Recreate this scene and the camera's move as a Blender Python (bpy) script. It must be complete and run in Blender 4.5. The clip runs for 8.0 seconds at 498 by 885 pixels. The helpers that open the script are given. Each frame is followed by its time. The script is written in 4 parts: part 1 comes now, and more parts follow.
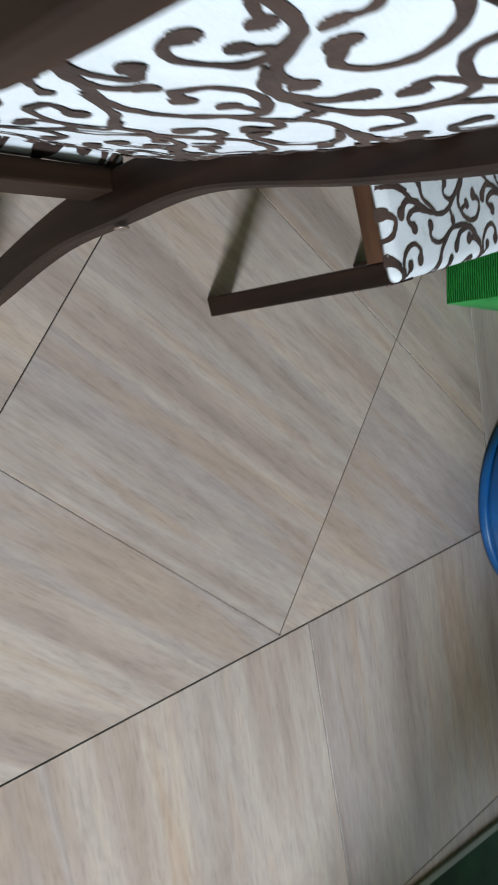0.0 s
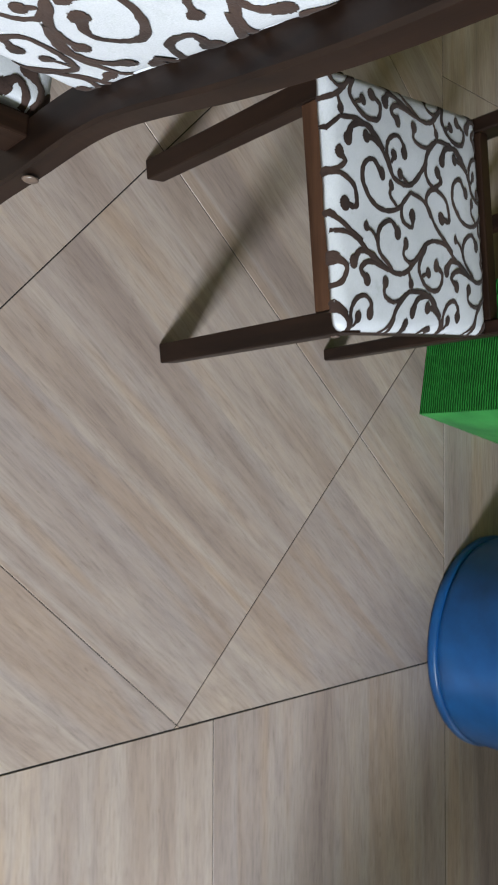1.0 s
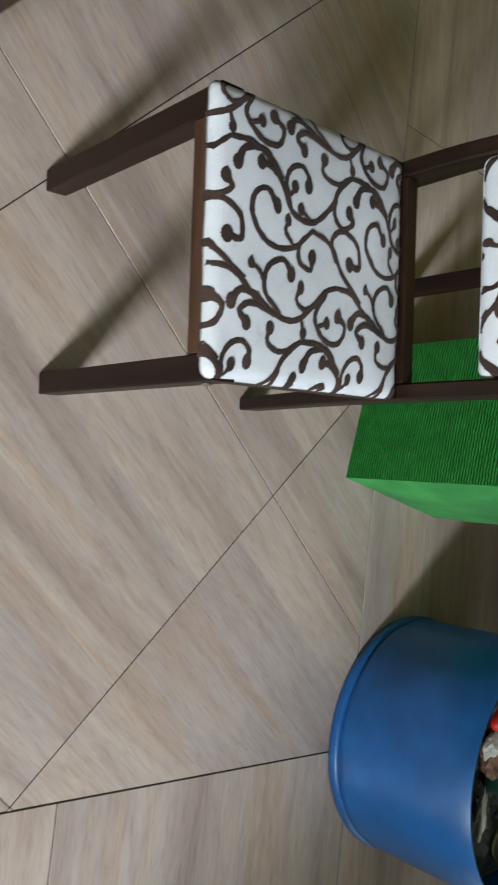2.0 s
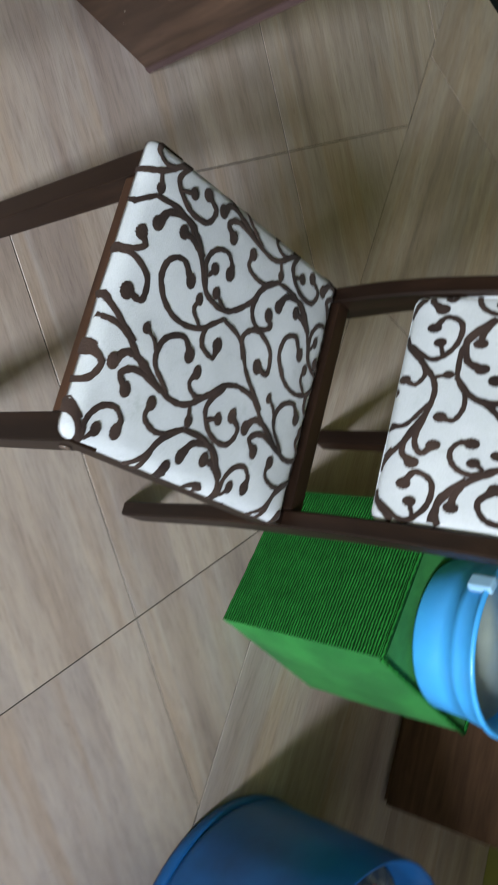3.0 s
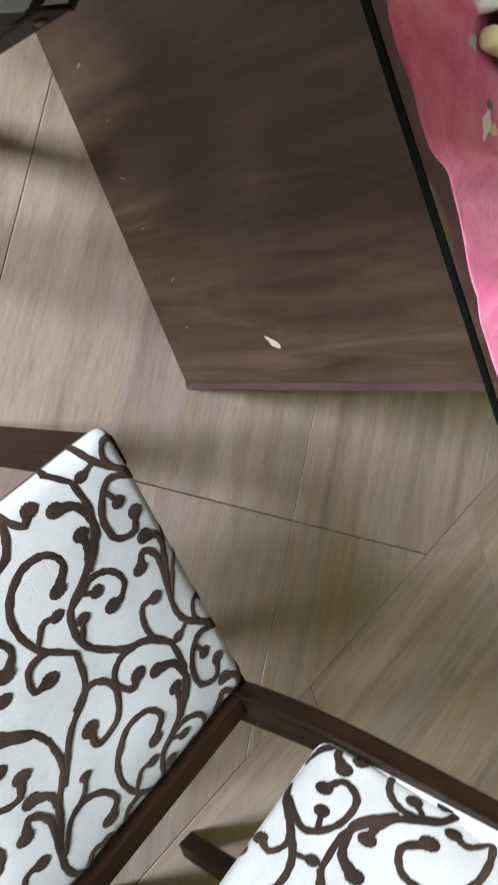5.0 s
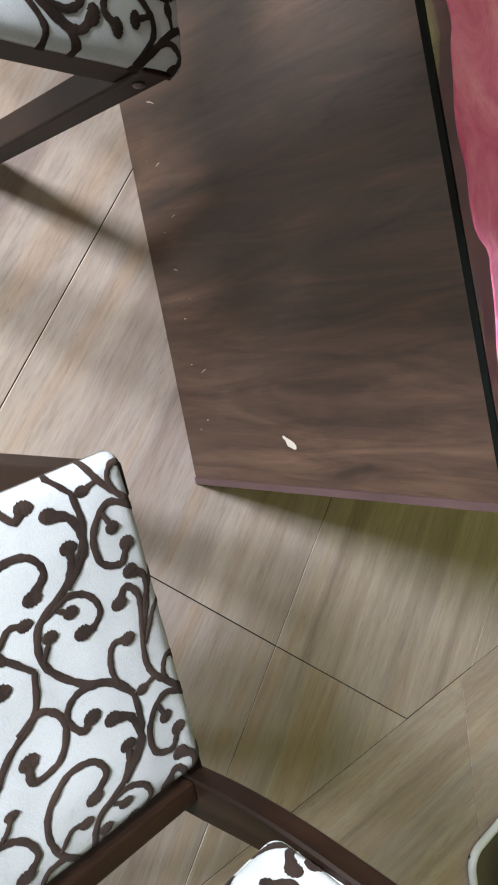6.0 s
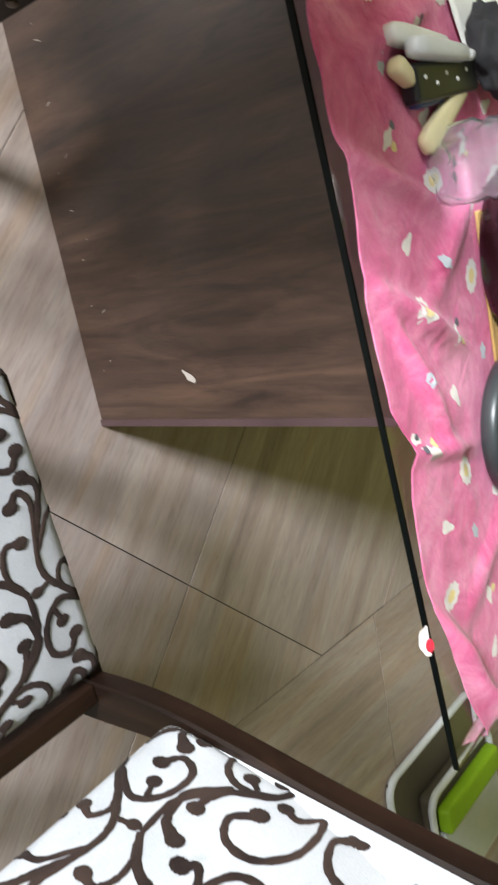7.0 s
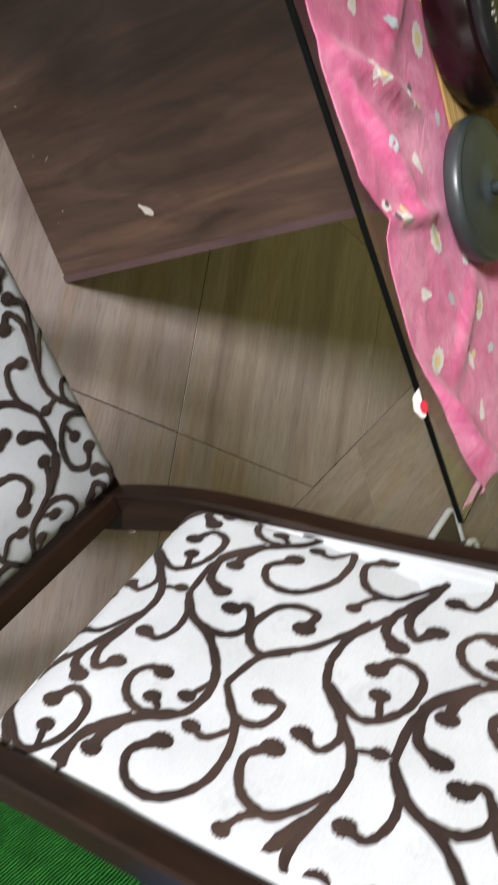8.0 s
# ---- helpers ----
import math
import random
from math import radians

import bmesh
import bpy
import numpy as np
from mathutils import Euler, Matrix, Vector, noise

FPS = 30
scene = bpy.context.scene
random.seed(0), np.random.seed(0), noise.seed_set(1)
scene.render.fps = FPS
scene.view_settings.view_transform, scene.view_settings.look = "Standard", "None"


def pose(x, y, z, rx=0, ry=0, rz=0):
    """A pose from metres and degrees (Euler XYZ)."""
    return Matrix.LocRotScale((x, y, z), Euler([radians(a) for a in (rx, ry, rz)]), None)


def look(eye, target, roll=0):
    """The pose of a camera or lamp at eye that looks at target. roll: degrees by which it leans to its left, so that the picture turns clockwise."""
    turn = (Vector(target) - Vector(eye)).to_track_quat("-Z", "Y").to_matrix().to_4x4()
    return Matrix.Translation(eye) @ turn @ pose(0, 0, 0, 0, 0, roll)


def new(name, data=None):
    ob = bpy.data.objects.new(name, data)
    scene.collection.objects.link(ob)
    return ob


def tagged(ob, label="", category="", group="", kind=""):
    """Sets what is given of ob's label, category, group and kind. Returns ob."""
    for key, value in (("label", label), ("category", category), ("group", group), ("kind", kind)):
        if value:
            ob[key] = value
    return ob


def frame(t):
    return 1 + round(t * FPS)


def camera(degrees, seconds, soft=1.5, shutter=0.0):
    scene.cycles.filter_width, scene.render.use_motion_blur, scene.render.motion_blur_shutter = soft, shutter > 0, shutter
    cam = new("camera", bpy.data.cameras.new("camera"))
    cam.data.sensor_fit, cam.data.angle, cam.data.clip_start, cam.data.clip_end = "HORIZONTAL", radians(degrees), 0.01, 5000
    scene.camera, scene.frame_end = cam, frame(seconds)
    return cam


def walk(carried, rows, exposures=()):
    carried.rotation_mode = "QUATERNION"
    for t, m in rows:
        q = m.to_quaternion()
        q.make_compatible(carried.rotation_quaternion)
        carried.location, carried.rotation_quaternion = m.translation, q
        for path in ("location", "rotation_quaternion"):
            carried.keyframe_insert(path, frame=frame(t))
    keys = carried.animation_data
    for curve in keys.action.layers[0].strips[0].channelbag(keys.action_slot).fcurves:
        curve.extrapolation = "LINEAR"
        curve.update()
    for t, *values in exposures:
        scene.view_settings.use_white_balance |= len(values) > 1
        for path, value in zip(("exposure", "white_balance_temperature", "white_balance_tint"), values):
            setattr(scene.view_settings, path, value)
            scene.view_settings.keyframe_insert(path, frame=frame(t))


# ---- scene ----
cam = camera(35.0, 8.0, soft=1.9, shutter=0.35)
PATH = [
    (0, (0.096, 0.009, 1.208), (1.371, -0.337, -0.294), 90.8),
    (0.5, (0.185, -0.101, 1.216), (1.49, -0.216, -0.296), 86.8),
    (1, (0.239, -0.17, 1.215), (1.556, -0.154, -0.291), 88.2),
    (1.5, (0.343, -0.174, 1.209), (1.653, -0.064, -0.299), 88.5),
    (2, (0.479, -0.137, 1.215), (1.809, -0.019, -0.274), 90.8),
    (2.2, (0.507, -0.127, 1.219), (1.86, 0.013, -0.247), 90.2),
    (3.3, (0.687, -0.194, 1.168), (1.945, 0.581, -0.179), 91.2),
    (3.5, (0.717, -0.192, 1.166), (1.855, 0.721, -0.202), 89.6),
    (4, (0.739, -0.143, 1.159), (1.744, 0.893, -0.225), 91.5),
    (4.5, (0.768, -0.058, 1.147), (1.662, 1.041, -0.265), 93.8),
    (5, (0.794, -0.017, 1.139), (1.589, 1.135, -0.289), 94.3),
    (5.2, (0.808, -0.017, 1.139), (1.485, 1.183, -0.311), 93.2),
    (6.3, (0.935, -0.08, 1.136), (1.308, 1.254, -0.307), 91.7),
    (6.5, (0.947, -0.08, 1.15), (1.332, 1.267, -0.277), 91.4),
    (7, (0.984, -0.083, 1.2), (1.459, 1.338, -0.125), 91.1),
    (7.5, (1.022, -0.11, 1.211), (1.618, 1.331, -0.041), 90.5),
    (8, (1.069, -0.168, 1.189), (1.822, 1.201, -0.058), 88.6),
]
walk(cam, [(t, look(eye, target, roll)) for t, eye, target, roll in PATH],
     exposures=((0, -0.25, 6300, 7), (1, -0.2, 6600, 10), (1.5, -0.15, 6700, 10), (2, -0.05, 6650, 9), (2.2, 0.0, 6600, 8), (3.3, -0.05, 6500, 8), (4, 0.2, 6700, 10), (5, 0.5, 6850, 11), (6.3, 0.85, 6700, 11), (7, 0.6, 6850, 13), (7.5, 0.32, 7100, 15), (8, 0.28, 7150, 15)))

# ---- light ----
world = bpy.data.worlds.new("world")
scene.world = world
world.use_nodes = True
wn = world.node_tree.nodes
sky = wn.new("ShaderNodeTexSky")
sky.sky_type, sky.sun_disc = "NISHITA", False
sky.sun_elevation, sky.sun_rotation = radians(40), radians(200)
wn["Background"].inputs["Strength"].default_value = 0.04
world.node_tree.links.new(sky.outputs["Color"], wn["Background"].inputs["Color"])


def area_light(name, m, w, h, watts, colour):
    data = bpy.data.lights.new(name, "AREA")
    data.shape, data.size, data.size_y, data.energy, data.color = "RECTANGLE", w, h, watts, colour
    ob = new(name, data)
    ob.matrix_world = m
    return ob


WIN_X, WIN_Z, WIN_W, WIN_H = -1.98, 2.60, 1.1, 1.5      # window at the far end of the south-west bay
SOUTH, NORTH, WEST, EAST, HIGH = -2.1, 3.2, -2.7, 3.4, 3.5
FAR, BAY = -4.0, 0.42                                   # south end and east side of that bay, unseen, added to suit the shadows
DOOR_X, DOOR_W, DOOR_H = 2.25, 0.9, 2.05               # doorway in the south wall
area_light("window_daylight", look((WIN_X, FAR + 0.03, WIN_Z), (WIN_X + 1.6, 0, 0.4)), WIN_W, WIN_H, 760, (0.82, 0.905, 1.0))
area_light("doorway_daylight", look((DOOR_X, SOUTH + 0.03, 1.02), (DOOR_X - 0.1, 0, 0.6)), DOOR_W, 1.95, 7, (0.86, 0.94, 1.0))

# ---- materials ----


class Nodes:
    """A small wrapper to write node materials briefly."""

    def __init__(self, name):
        self.mat = bpy.data.materials.new(name)
        self.mat.use_nodes = True
        self.tree = self.mat.node_tree
        self.bsdf = self.tree.nodes["Principled BSDF"]

    def add(self, kind, **values):
        node = self.tree.nodes.new(kind)
        for key, value in values.items():
            if key in node.inputs:
                node.inputs[key].default_value = value
        return node

    def link(self, a, b):
        self.tree.links.new(a, b)

    def coords(self, scale=(1, 1, 1), shift=True):
        """Object coordinates in metres, scaled, moved by each object's own random number."""
        tex, mapping = self.add("ShaderNodeTexCoord"), self.add("ShaderNodeMapping")
        mapping.inputs["Scale"].default_value = scale
        out = tex.outputs["Object"]
        if shift:
            info, mul, add = self.add("ShaderNodeObjectInfo"), self.add("ShaderNodeMath"), self.add("ShaderNodeVectorMath")
            mul.operation, add.operation = "MULTIPLY", "ADD"
            mul.inputs[1].default_value = 37.0
            self.link(info.outputs["Random"], mul.inputs[0])
            self.link(out, add.inputs[0])
            self.link(mul.outputs[0], add.inputs[1])
            out = add.outputs[0]
        self.link(out, mapping.inputs["Vector"])
        return mapping.outputs["Vector"]

    def noise(self, vector, scale, detail=4.0, rough=0.55, distort=0.0):
        n = self.add("ShaderNodeTexNoise", Scale=scale, Detail=detail, Roughness=rough, Distortion=distort)
        self.link(vector, n.inputs["Vector"])
        return n.outputs["Fac"]

    def ramp(self, fac, stops):
        r = self.add("ShaderNodeValToRGB")
        el = r.color_ramp.elements
        while len(el) < len(stops):
            el.new(0.5)
        for e, (pos, col) in zip(el, stops):
            e.position, e.color = pos, (*col, 1)
        self.link(fac, r.inputs["Fac"])
        return r.outputs["Color"]

    def mix(self, a, b, fac, blend="MIX"):
        m = self.add("ShaderNodeMix")
        m.data_type, m.blend_type = "RGBA", blend
        for value, slot in ((fac, 0), (a, 6), (b, 7)):
            if isinstance(value, (int, float)):
                m.inputs[slot].default_value = value
            elif isinstance(value, tuple):
                m.inputs[slot].default_value = (*value, 1)
            else:
                self.link(value, m.inputs[slot])
        return m.outputs[2]

    def bump(self, fac, strength, distance=0.001):
        b = self.add("ShaderNodeBump", Strength=strength, Distance=distance)
        self.link(fac, b.inputs["Height"])
        self.link(b.outputs["Normal"], self.bsdf.inputs["Normal"])

    def done(self, colour, rough=0.5, **extra):
        for value, slot in ((colour, "Base Color"), (rough, "Roughness")):
            if isinstance(value, tuple):
                self.bsdf.inputs[slot].default_value = (*value, 1)
            elif isinstance(value, (int, float)):
                self.bsdf.inputs[slot].default_value = value
            else:
                self.link(value, self.bsdf.inputs[slot])
        for key, value in extra.items():
            self.bsdf.inputs[key.replace("_", " ")].default_value = value
        return self.mat


def tile_material():
    """Matt porcelain tile printed as pale grey-brown wood, grain along local x."""
    n = Nodes("wood_print_tile")
    v = n.coords((0.50, 6.2, 1.0))
    warp = n.noise(v, 1.6, 3.0)
    broad = n.noise(v, 1.5, 3.5, 0.50, 0.35)
    col = n.ramp(broad, [(0.26, (0.245, 0.198, 0.189)), (0.40, (0.335, 0.268, 0.238)), (0.52, (0.399, 0.340, 0.315)),
                         (0.62, (0.375, 0.290, 0.240)), (0.76, (0.452, 0.388, 0.357))])
    v4 = n.coords((1.6, 9.0, 1.0))
    swirl = n.ramp(n.noise(v4, 2.2, 6.0, 0.62, 1.6), [(0.28, (0.80, 0.77, 0.76)), (0.5, (1.0, 0.99, 0.97)), (0.72, (1.10, 1.07, 1.01))])
    col = n.mix(col, swirl, 0.7, "MULTIPLY")
    v2 = n.coords((8.0, 95.0, 1.0))
    fine = n.noise(v2, 2.4, 5.0, 0.65, 0.25)
    streak = n.ramp(fine, [(0.30, (0.70, 0.67, 0.66)), (0.50, (0.98, 0.98, 0.98)), (0.72, (1.12, 1.10, 1.06))])
    col = n.mix(col, streak, 0.7, "MULTIPLY")
    # printed boards of slightly different tone within a tile
    tex = n.add("ShaderNodeTexCoord")
    sep, div, flo, wh = n.add("ShaderNodeSeparateXYZ"), n.add("ShaderNodeMath"), n.add("ShaderNodeMath"), n.add("ShaderNodeTexWhiteNoise")
    div.operation, flo.operation, wh.noise_dimensions = "DIVIDE", "FLOOR", "2D"
    n.link(tex.outputs["Object"], sep.inputs[0])
    n.link(sep.outputs["Y"], div.inputs[0])
    div.inputs[1].default_value = 0.127
    n.link(div.outputs[0], flo.inputs[0])
    comb, info = n.add("ShaderNodeCombineXYZ"), n.add("ShaderNodeObjectInfo")
    n.link(flo.outputs[0], comb.inputs[0])
    n.link(info.outputs["Random"], comb.inputs[1])
    n.link(comb.outputs[0], wh.inputs["Vector"])
    board = n.ramp(wh.outputs["Value"], [(0.0, (0.84, 0.83, 0.86)), (0.5, (1.0, 0.985, 0.97)), (1.0, (1.06, 1.03, 0.98))])
    col = n.mix(col, board, 0.95, "MULTIPLY")
    # small dark pits
    v3 = n.coords((5.0, 12.0, 1.0))
    pits = n.ramp(n.noise(v3, 6.0, 2.0), [(0.70, (1, 1, 1)), (0.78, (0.72, 0.68, 0.64))])
    col = n.mix(col, pits, 0.6, "MULTIPLY")
    v5 = n.coords((4.0, 34.0, 1.0))
    figure = n.ramp(n.noise(v5, 2.0, 7.0, 0.72, 0.9), [(0.34, (0.66, 0.62, 0.60)), (0.46, (0.97, 0.96, 0.95)), (0.58, (1.0, 1.0, 1.0)), (0.70, (1.14, 1.12, 1.09))])
    col = n.mix(col, figure, 0.32, "MULTIPLY")
    n.bump(fine, 0.3, 0.0014)
    rough = n.add("ShaderNodeMapRange")
    rough.inputs["To Min"].default_value, rough.inputs["To Max"].default_value = 0.32, 0.5
    n.link(warp, rough.inputs["Value"])
    return n.done(col, rough.outputs[0])


def wood_material(name, dark, light, rough=0.36, along=0, bump=0.15):
    """Stained wood with long grain along one local axis."""
    n = Nodes(name)
    scale = [14.0, 14.0, 14.0]
    scale[along] = 1.1
    v = n.coords(tuple(scale))
    g = n.noise(v, 2.2, 6.0, 0.66, 0.5)
    v2 = n.coords((3.0, 3.0, 3.0))
    blot = n.noise(v2, 2.0, 3.0)
    col = n.ramp(g, [(0.30, dark), (0.55, tuple((a + b) / 2 for a, b in zip(dark, light))), (0.75, light)])
    shade = n.ramp(blot, [(0.3, (0.72, 0.72, 0.72)), (0.7, (1.15, 1.12, 1.1))])
    col = n.mix(col, shade, 0.8, "MULTIPLY")
    n.bump(g, bump, 0.001)
    r = n.add("ShaderNodeMapRange")
    r.inputs["To Min"].default_value, r.inputs["To Max"].default_value = rough - 0.08, rough + 0.1
    n.link(blot, r.inputs["Value"])
    return n.done(col, r.outputs[0], Specular_IOR_Level=0.2)


def veneer_material():
    """Dark satin-varnished walnut veneer: fine grain along local z, soft cloudy figure, slight gloss."""
    n = Nodes("table_panel_veneer")
    v = n.coords((9.0, 9.0, 1.3))
    g = n.noise(v, 2.6, 7.0, 0.62, 1.1)
    col = n.ramp(g, [(0.32, (0.022, 0.012, 0.0080)), (0.50, (0.050, 0.0275, 0.018)), (0.66, (0.078, 0.043, 0.028)), (0.80, (0.105, 0.060, 0.039))])
    cloud = n.noise(n.coords((1.0, 1.0, 0.7)), 5.0, 3.0)
    shade = n.ramp(cloud, [(0.3, (0.70, 0.70, 0.72)), (0.7, (1.14, 1.12, 1.10))])
    col = n.mix(col, shade, 0.8, "MULTIPLY")
    pores = n.ramp(n.noise(n.coords((70.0, 70.0, 6.0)), 3.0, 3.0), [(0.30, (0.62, 0.60, 0.58)), (0.48, (1, 1, 1))])
    col = n.mix(col, pores, 0.7, "MULTIPLY")
    n.bump(g, 0.05, 0.001)
    r = n.add("ShaderNodeMapRange")
    r.inputs["To Min"].default_value, r.inputs["To Max"].default_value = 0.34, 0.50
    n.link(cloud, r.inputs["Value"])
    return n.done(col, r.outputs[0], Specular_IOR_Level=0.5, Coat_Weight=0.3, Coat_Roughness=0.3)


def fabric_material(name, base, alt, weave=900.0, rough=0.9, stain=None, bump=0.4):
    n = Nodes(name)
    v = n.coords((1, 1, 1))
    big = n.noise(v, 9.0, 4.0)
    small = n.noise(v, weave, 2.0)
    col = n.ramp(big, [(0.35, base), (0.65, alt)])
    grain = n.ramp(small, [(0.3, (0.86, 0.86, 0.86)), (0.7, (1.06, 1.06, 1.06))])
    col = n.mix(col, grain, 0.7, "MULTIPLY")
    if stain:
        blot = n.ramp(n.noise(v, 14.0, 7.0, 0.85), [(0.56, (0, 0, 0)), (0.74, (1, 1, 1))])
        col = n.mix(col, stain, blot)
    n.bump(small, bump, 0.0008)
    return n.done(col, rough, Sheen_Weight=0.05, Specular_IOR_Level=0.2)


def plain_material(name, colour, rough=0.5, vary=0.12, scale=6.0, bump=0.05, metal=0.0, **extra):
    """Paint, plastic or metal with faint stains and scuffs."""
    n = Nodes(name)
    v = n.coords((1, 1, 1))
    big = n.noise(v, scale, 5.0, 0.6)
    lo, hi = tuple(c * (1 - vary) for c in colour), tuple(min(1.0, c * (1 + vary)) for c in colour)
    col = n.ramp(big, [(0.3, lo), (0.7, hi)])
    fine = n.noise(v, scale * 30, 3.0)
    n.bump(fine, bump, 0.0006)
    r = n.add("ShaderNodeMapRange")
    r.inputs["To Min"].default_value, r.inputs["To Max"].default_value = max(0.03, rough - 0.07), min(1, rough + 0.1)
    n.link(big, r.inputs["Value"])
    return n.done(col, r.outputs[0], Metallic=metal, **extra)


def glass_material(name, tint=(0.93, 0.97, 0.95), rough=0.0):
    n = Nodes(name)
    return n.done(tint, rough, Transmission_Weight=1.0, IOR=1.45)


def turf_material():
    """Ribbed green felt with level ridges; the shade in the grooves is put into the colour."""
    n = Nodes("green_ribbed_felt")
    v = n.coords((1, 1, 1), False)
    wob = n.noise(v, 30.0, 3.0)
    wave = n.add("ShaderNodeTexWave", Scale=48.0, Distortion=2.5, Detail=3.0)
    wave.inputs["Detail Scale"].default_value = 2.5
    wave.bands_direction = "Z"
    n.link(v, wave.inputs["Vector"])
    col = n.ramp(wave.outputs["Fac"], [(0.15, (0.003, 0.038, 0.006)), (0.65, (0.020, 0.200, 0.031))])
    mott = n.ramp(wob, [(0.3, (0.7, 0.7, 0.7)), (0.7, (1.2, 1.2, 1.2))])
    col = n.mix(col, mott, 0.7, "MULTIPLY")
    n.bump(wave.outputs["Fac"], 0.9, 0.004)
    return n.done(col, 0.95, Specular_IOR_Level=0.1)


TILE = tile_material()
GROUT = plain_material("dark_grout", (0.014, 0.012, 0.010), 0.9, 0.3, 20.0)
WALNUT_X = wood_material("dark_walnut_x", (0.006, 0.0031, 0.0022), (0.025, 0.0120, 0.0072), 0.44, 0)
WALNUT_Y = wood_material("dark_walnut_y", (0.006, 0.0031, 0.0022), (0.025, 0.0120, 0.0072), 0.44, 1)
WALNUT_Z = wood_material("dark_walnut_z", (0.006, 0.0031, 0.0022), (0.025, 0.0120, 0.0072), 0.44, 2)
RAW_WOOD = wood_material("brown_rail_wood", (0.036, 0.016, 0.009), (0.105, 0.050, 0.028), 0.45, 0)
PANEL_WOOD = veneer_material()
BAND_WOOD = plain_material("panel_edge_band", (0.060, 0.034, 0.034), 0.4, 0.2)
FABRIC = fabric_material("white_upholstery", (0.43, 0.445, 0.475), (0.50, 0.515, 0.55), 700.0, 0.9, (0.33, 0.35, 0.355))
FLOCK = fabric_material("brown_flock", (0.016, 0.009, 0.0075), (0.050, 0.030, 0.024), 420.0, 0.95, None, 0.8)
BOLT = plain_material("bolt_cap", (0.10, 0.07, 0.055), 0.35, 0.2)
# unseen walls: yellow-green is picked so that their bounce tints the shade olive
BOUNCE_WALL = plain_material("shade_tinting_wall", (0.20, 0.195, 0.045), 0.85, 0.05, 1.5, 0.15)
CEIL = plain_material("white_ceiling_paint", (0.34, 0.34, 0.30), 0.9, 0.04, 1.2, 0.1)


# ---- mesh helpers ----
def part(name, bm, material, parent=None, label="", smooth=False, m=None):
    """Links a bmesh as one mesh object under a thing or a part."""
    me = bpy.data.meshes.new(name)
    bm.normal_update()
    bm.to_mesh(me)
    bm.free()
    me.materials.append(material)
    if smooth:
        for p in me.polygons:
            p.use_smooth = True
    ob = new(name, me)
    if parent is not None:
        ob.parent = parent
    if m is not None:
        ob.matrix_basis = m
    if label:
        ob["label"] = label
    return ob


def box(x0, x1, y0, y1, z0, z1, bevel=0.0, seg=2, bm=None):
    bm = bm or bmesh.new()
    made = bmesh.ops.create_cube(bm, size=1.0, matrix=Matrix.Translation(((x0 + x1) / 2, (y0 + y1) / 2, (z0 + z1) / 2)) @ Matrix.Diagonal((x1 - x0, y1 - y0, z1 - z0, 1)))
    if bevel:
        edges = list({e for v in made["verts"] for e in v.link_edges})
        bmesh.ops.bevel(bm, geom=edges, offset=bevel, segments=seg, profile=0.6, affect="EDGES")
    return bm


def loft(rings, close=True, caps=True, bm=None):
    """Joins rings of points, all of one length, by quads."""
    bm = bm or bmesh.new()
    rows = [[bm.verts.new(p) for p in ring] for ring in rings]
    n = len(rings[0])
    for a, b in zip(rows, rows[1:]):
        for i in range(n if close else n - 1):
            j = (i + 1) % n
            bm.faces.new((a[i], a[j], b[j], b[i]))
    if caps:
        bm.faces.new(rows[0][::-1])
        bm.faces.new(rows[-1])
    bmesh.ops.recalc_face_normals(bm, faces=bm.faces)
    return bm


def lathe(profile, seg=48, caps=True, bm=None):
    """Turns (radius, height) pairs about z."""
    return loft([[(r * math.cos(2 * math.pi * i / seg), r * math.sin(2 * math.pi * i / seg), z) for i in range(seg)] for r, z in profile], True, caps, bm)


def tube(points, radius, seg=10, bm=None, caps=True):
    """A round tube along points."""
    pts = [Vector(p) for p in points]
    rings = []
    for i, p in enumerate(pts):
        d = (pts[min(i + 1, len(pts) - 1)] - pts[max(i - 1, 0)]).normalized()
        side = d.cross(Vector((0, 0, 1)))
        side = side.normalized() if side.length > 1e-3 else Vector((1, 0, 0))
        up = side.cross(d)
        rings.append([p + radius * (math.cos(a) * side + math.sin(a) * up) for a in (2 * math.pi * k / seg for k in range(seg))])
    return loft(rings, True, caps, bm)


def smooth_line(points, steps=8):
    """Catmull-Rom through a few points."""
    pts = [Vector(p) for p in points]
    pts = [2 * pts[0] - pts[1]] + pts + [2 * pts[-1] - pts[-2]]
    out = []
    for a, b, c, d in zip(pts, pts[1:], pts[2:], pts[3:]):
        for k in range(steps):
            t = k / steps
            out.append(0.5 * (2 * b + (c - a) * t + (2 * a - 5 * b + 4 * c - d) * t * t + (3 * b - a - 3 * c + d) * t ** 3))
    out.append(pts[-2])
    return out


def empty(name, m, label, category, group=""):
    ob = new(name)
    ob.empty_display_size = 0.1
    ob.matrix_basis = m
    return tagged(ob, label, category, group)


# ---- the room's shell ----
tagged(part("wall_north", box(WEST - 0.15, EAST + 0.15, NORTH, NORTH + 0.15, 0, HIGH), BOUNCE_WALL), "plain unseen wall behind the table, yellow-green to tint the shade", "wall", kind="structure")
tagged(part("wall_east", box(EAST, EAST + 0.15, SOUTH, NORTH, 0, HIGH), BOUNCE_WALL), "plain unseen wall beside the cabinet, yellow-green to tint the shade", "wall", kind="structure")
tagged(part("wall_west", box(WEST - 0.15, WEST, FAR, NORTH, 0, HIGH), BOUNCE_WALL), "plain unseen west wall, yellow-green to tint the shade", "wall", kind="structure")
bm = box(BAY, DOOR_X - DOOR_W / 2, SOUTH - 0.15, SOUTH, 0, HIGH)
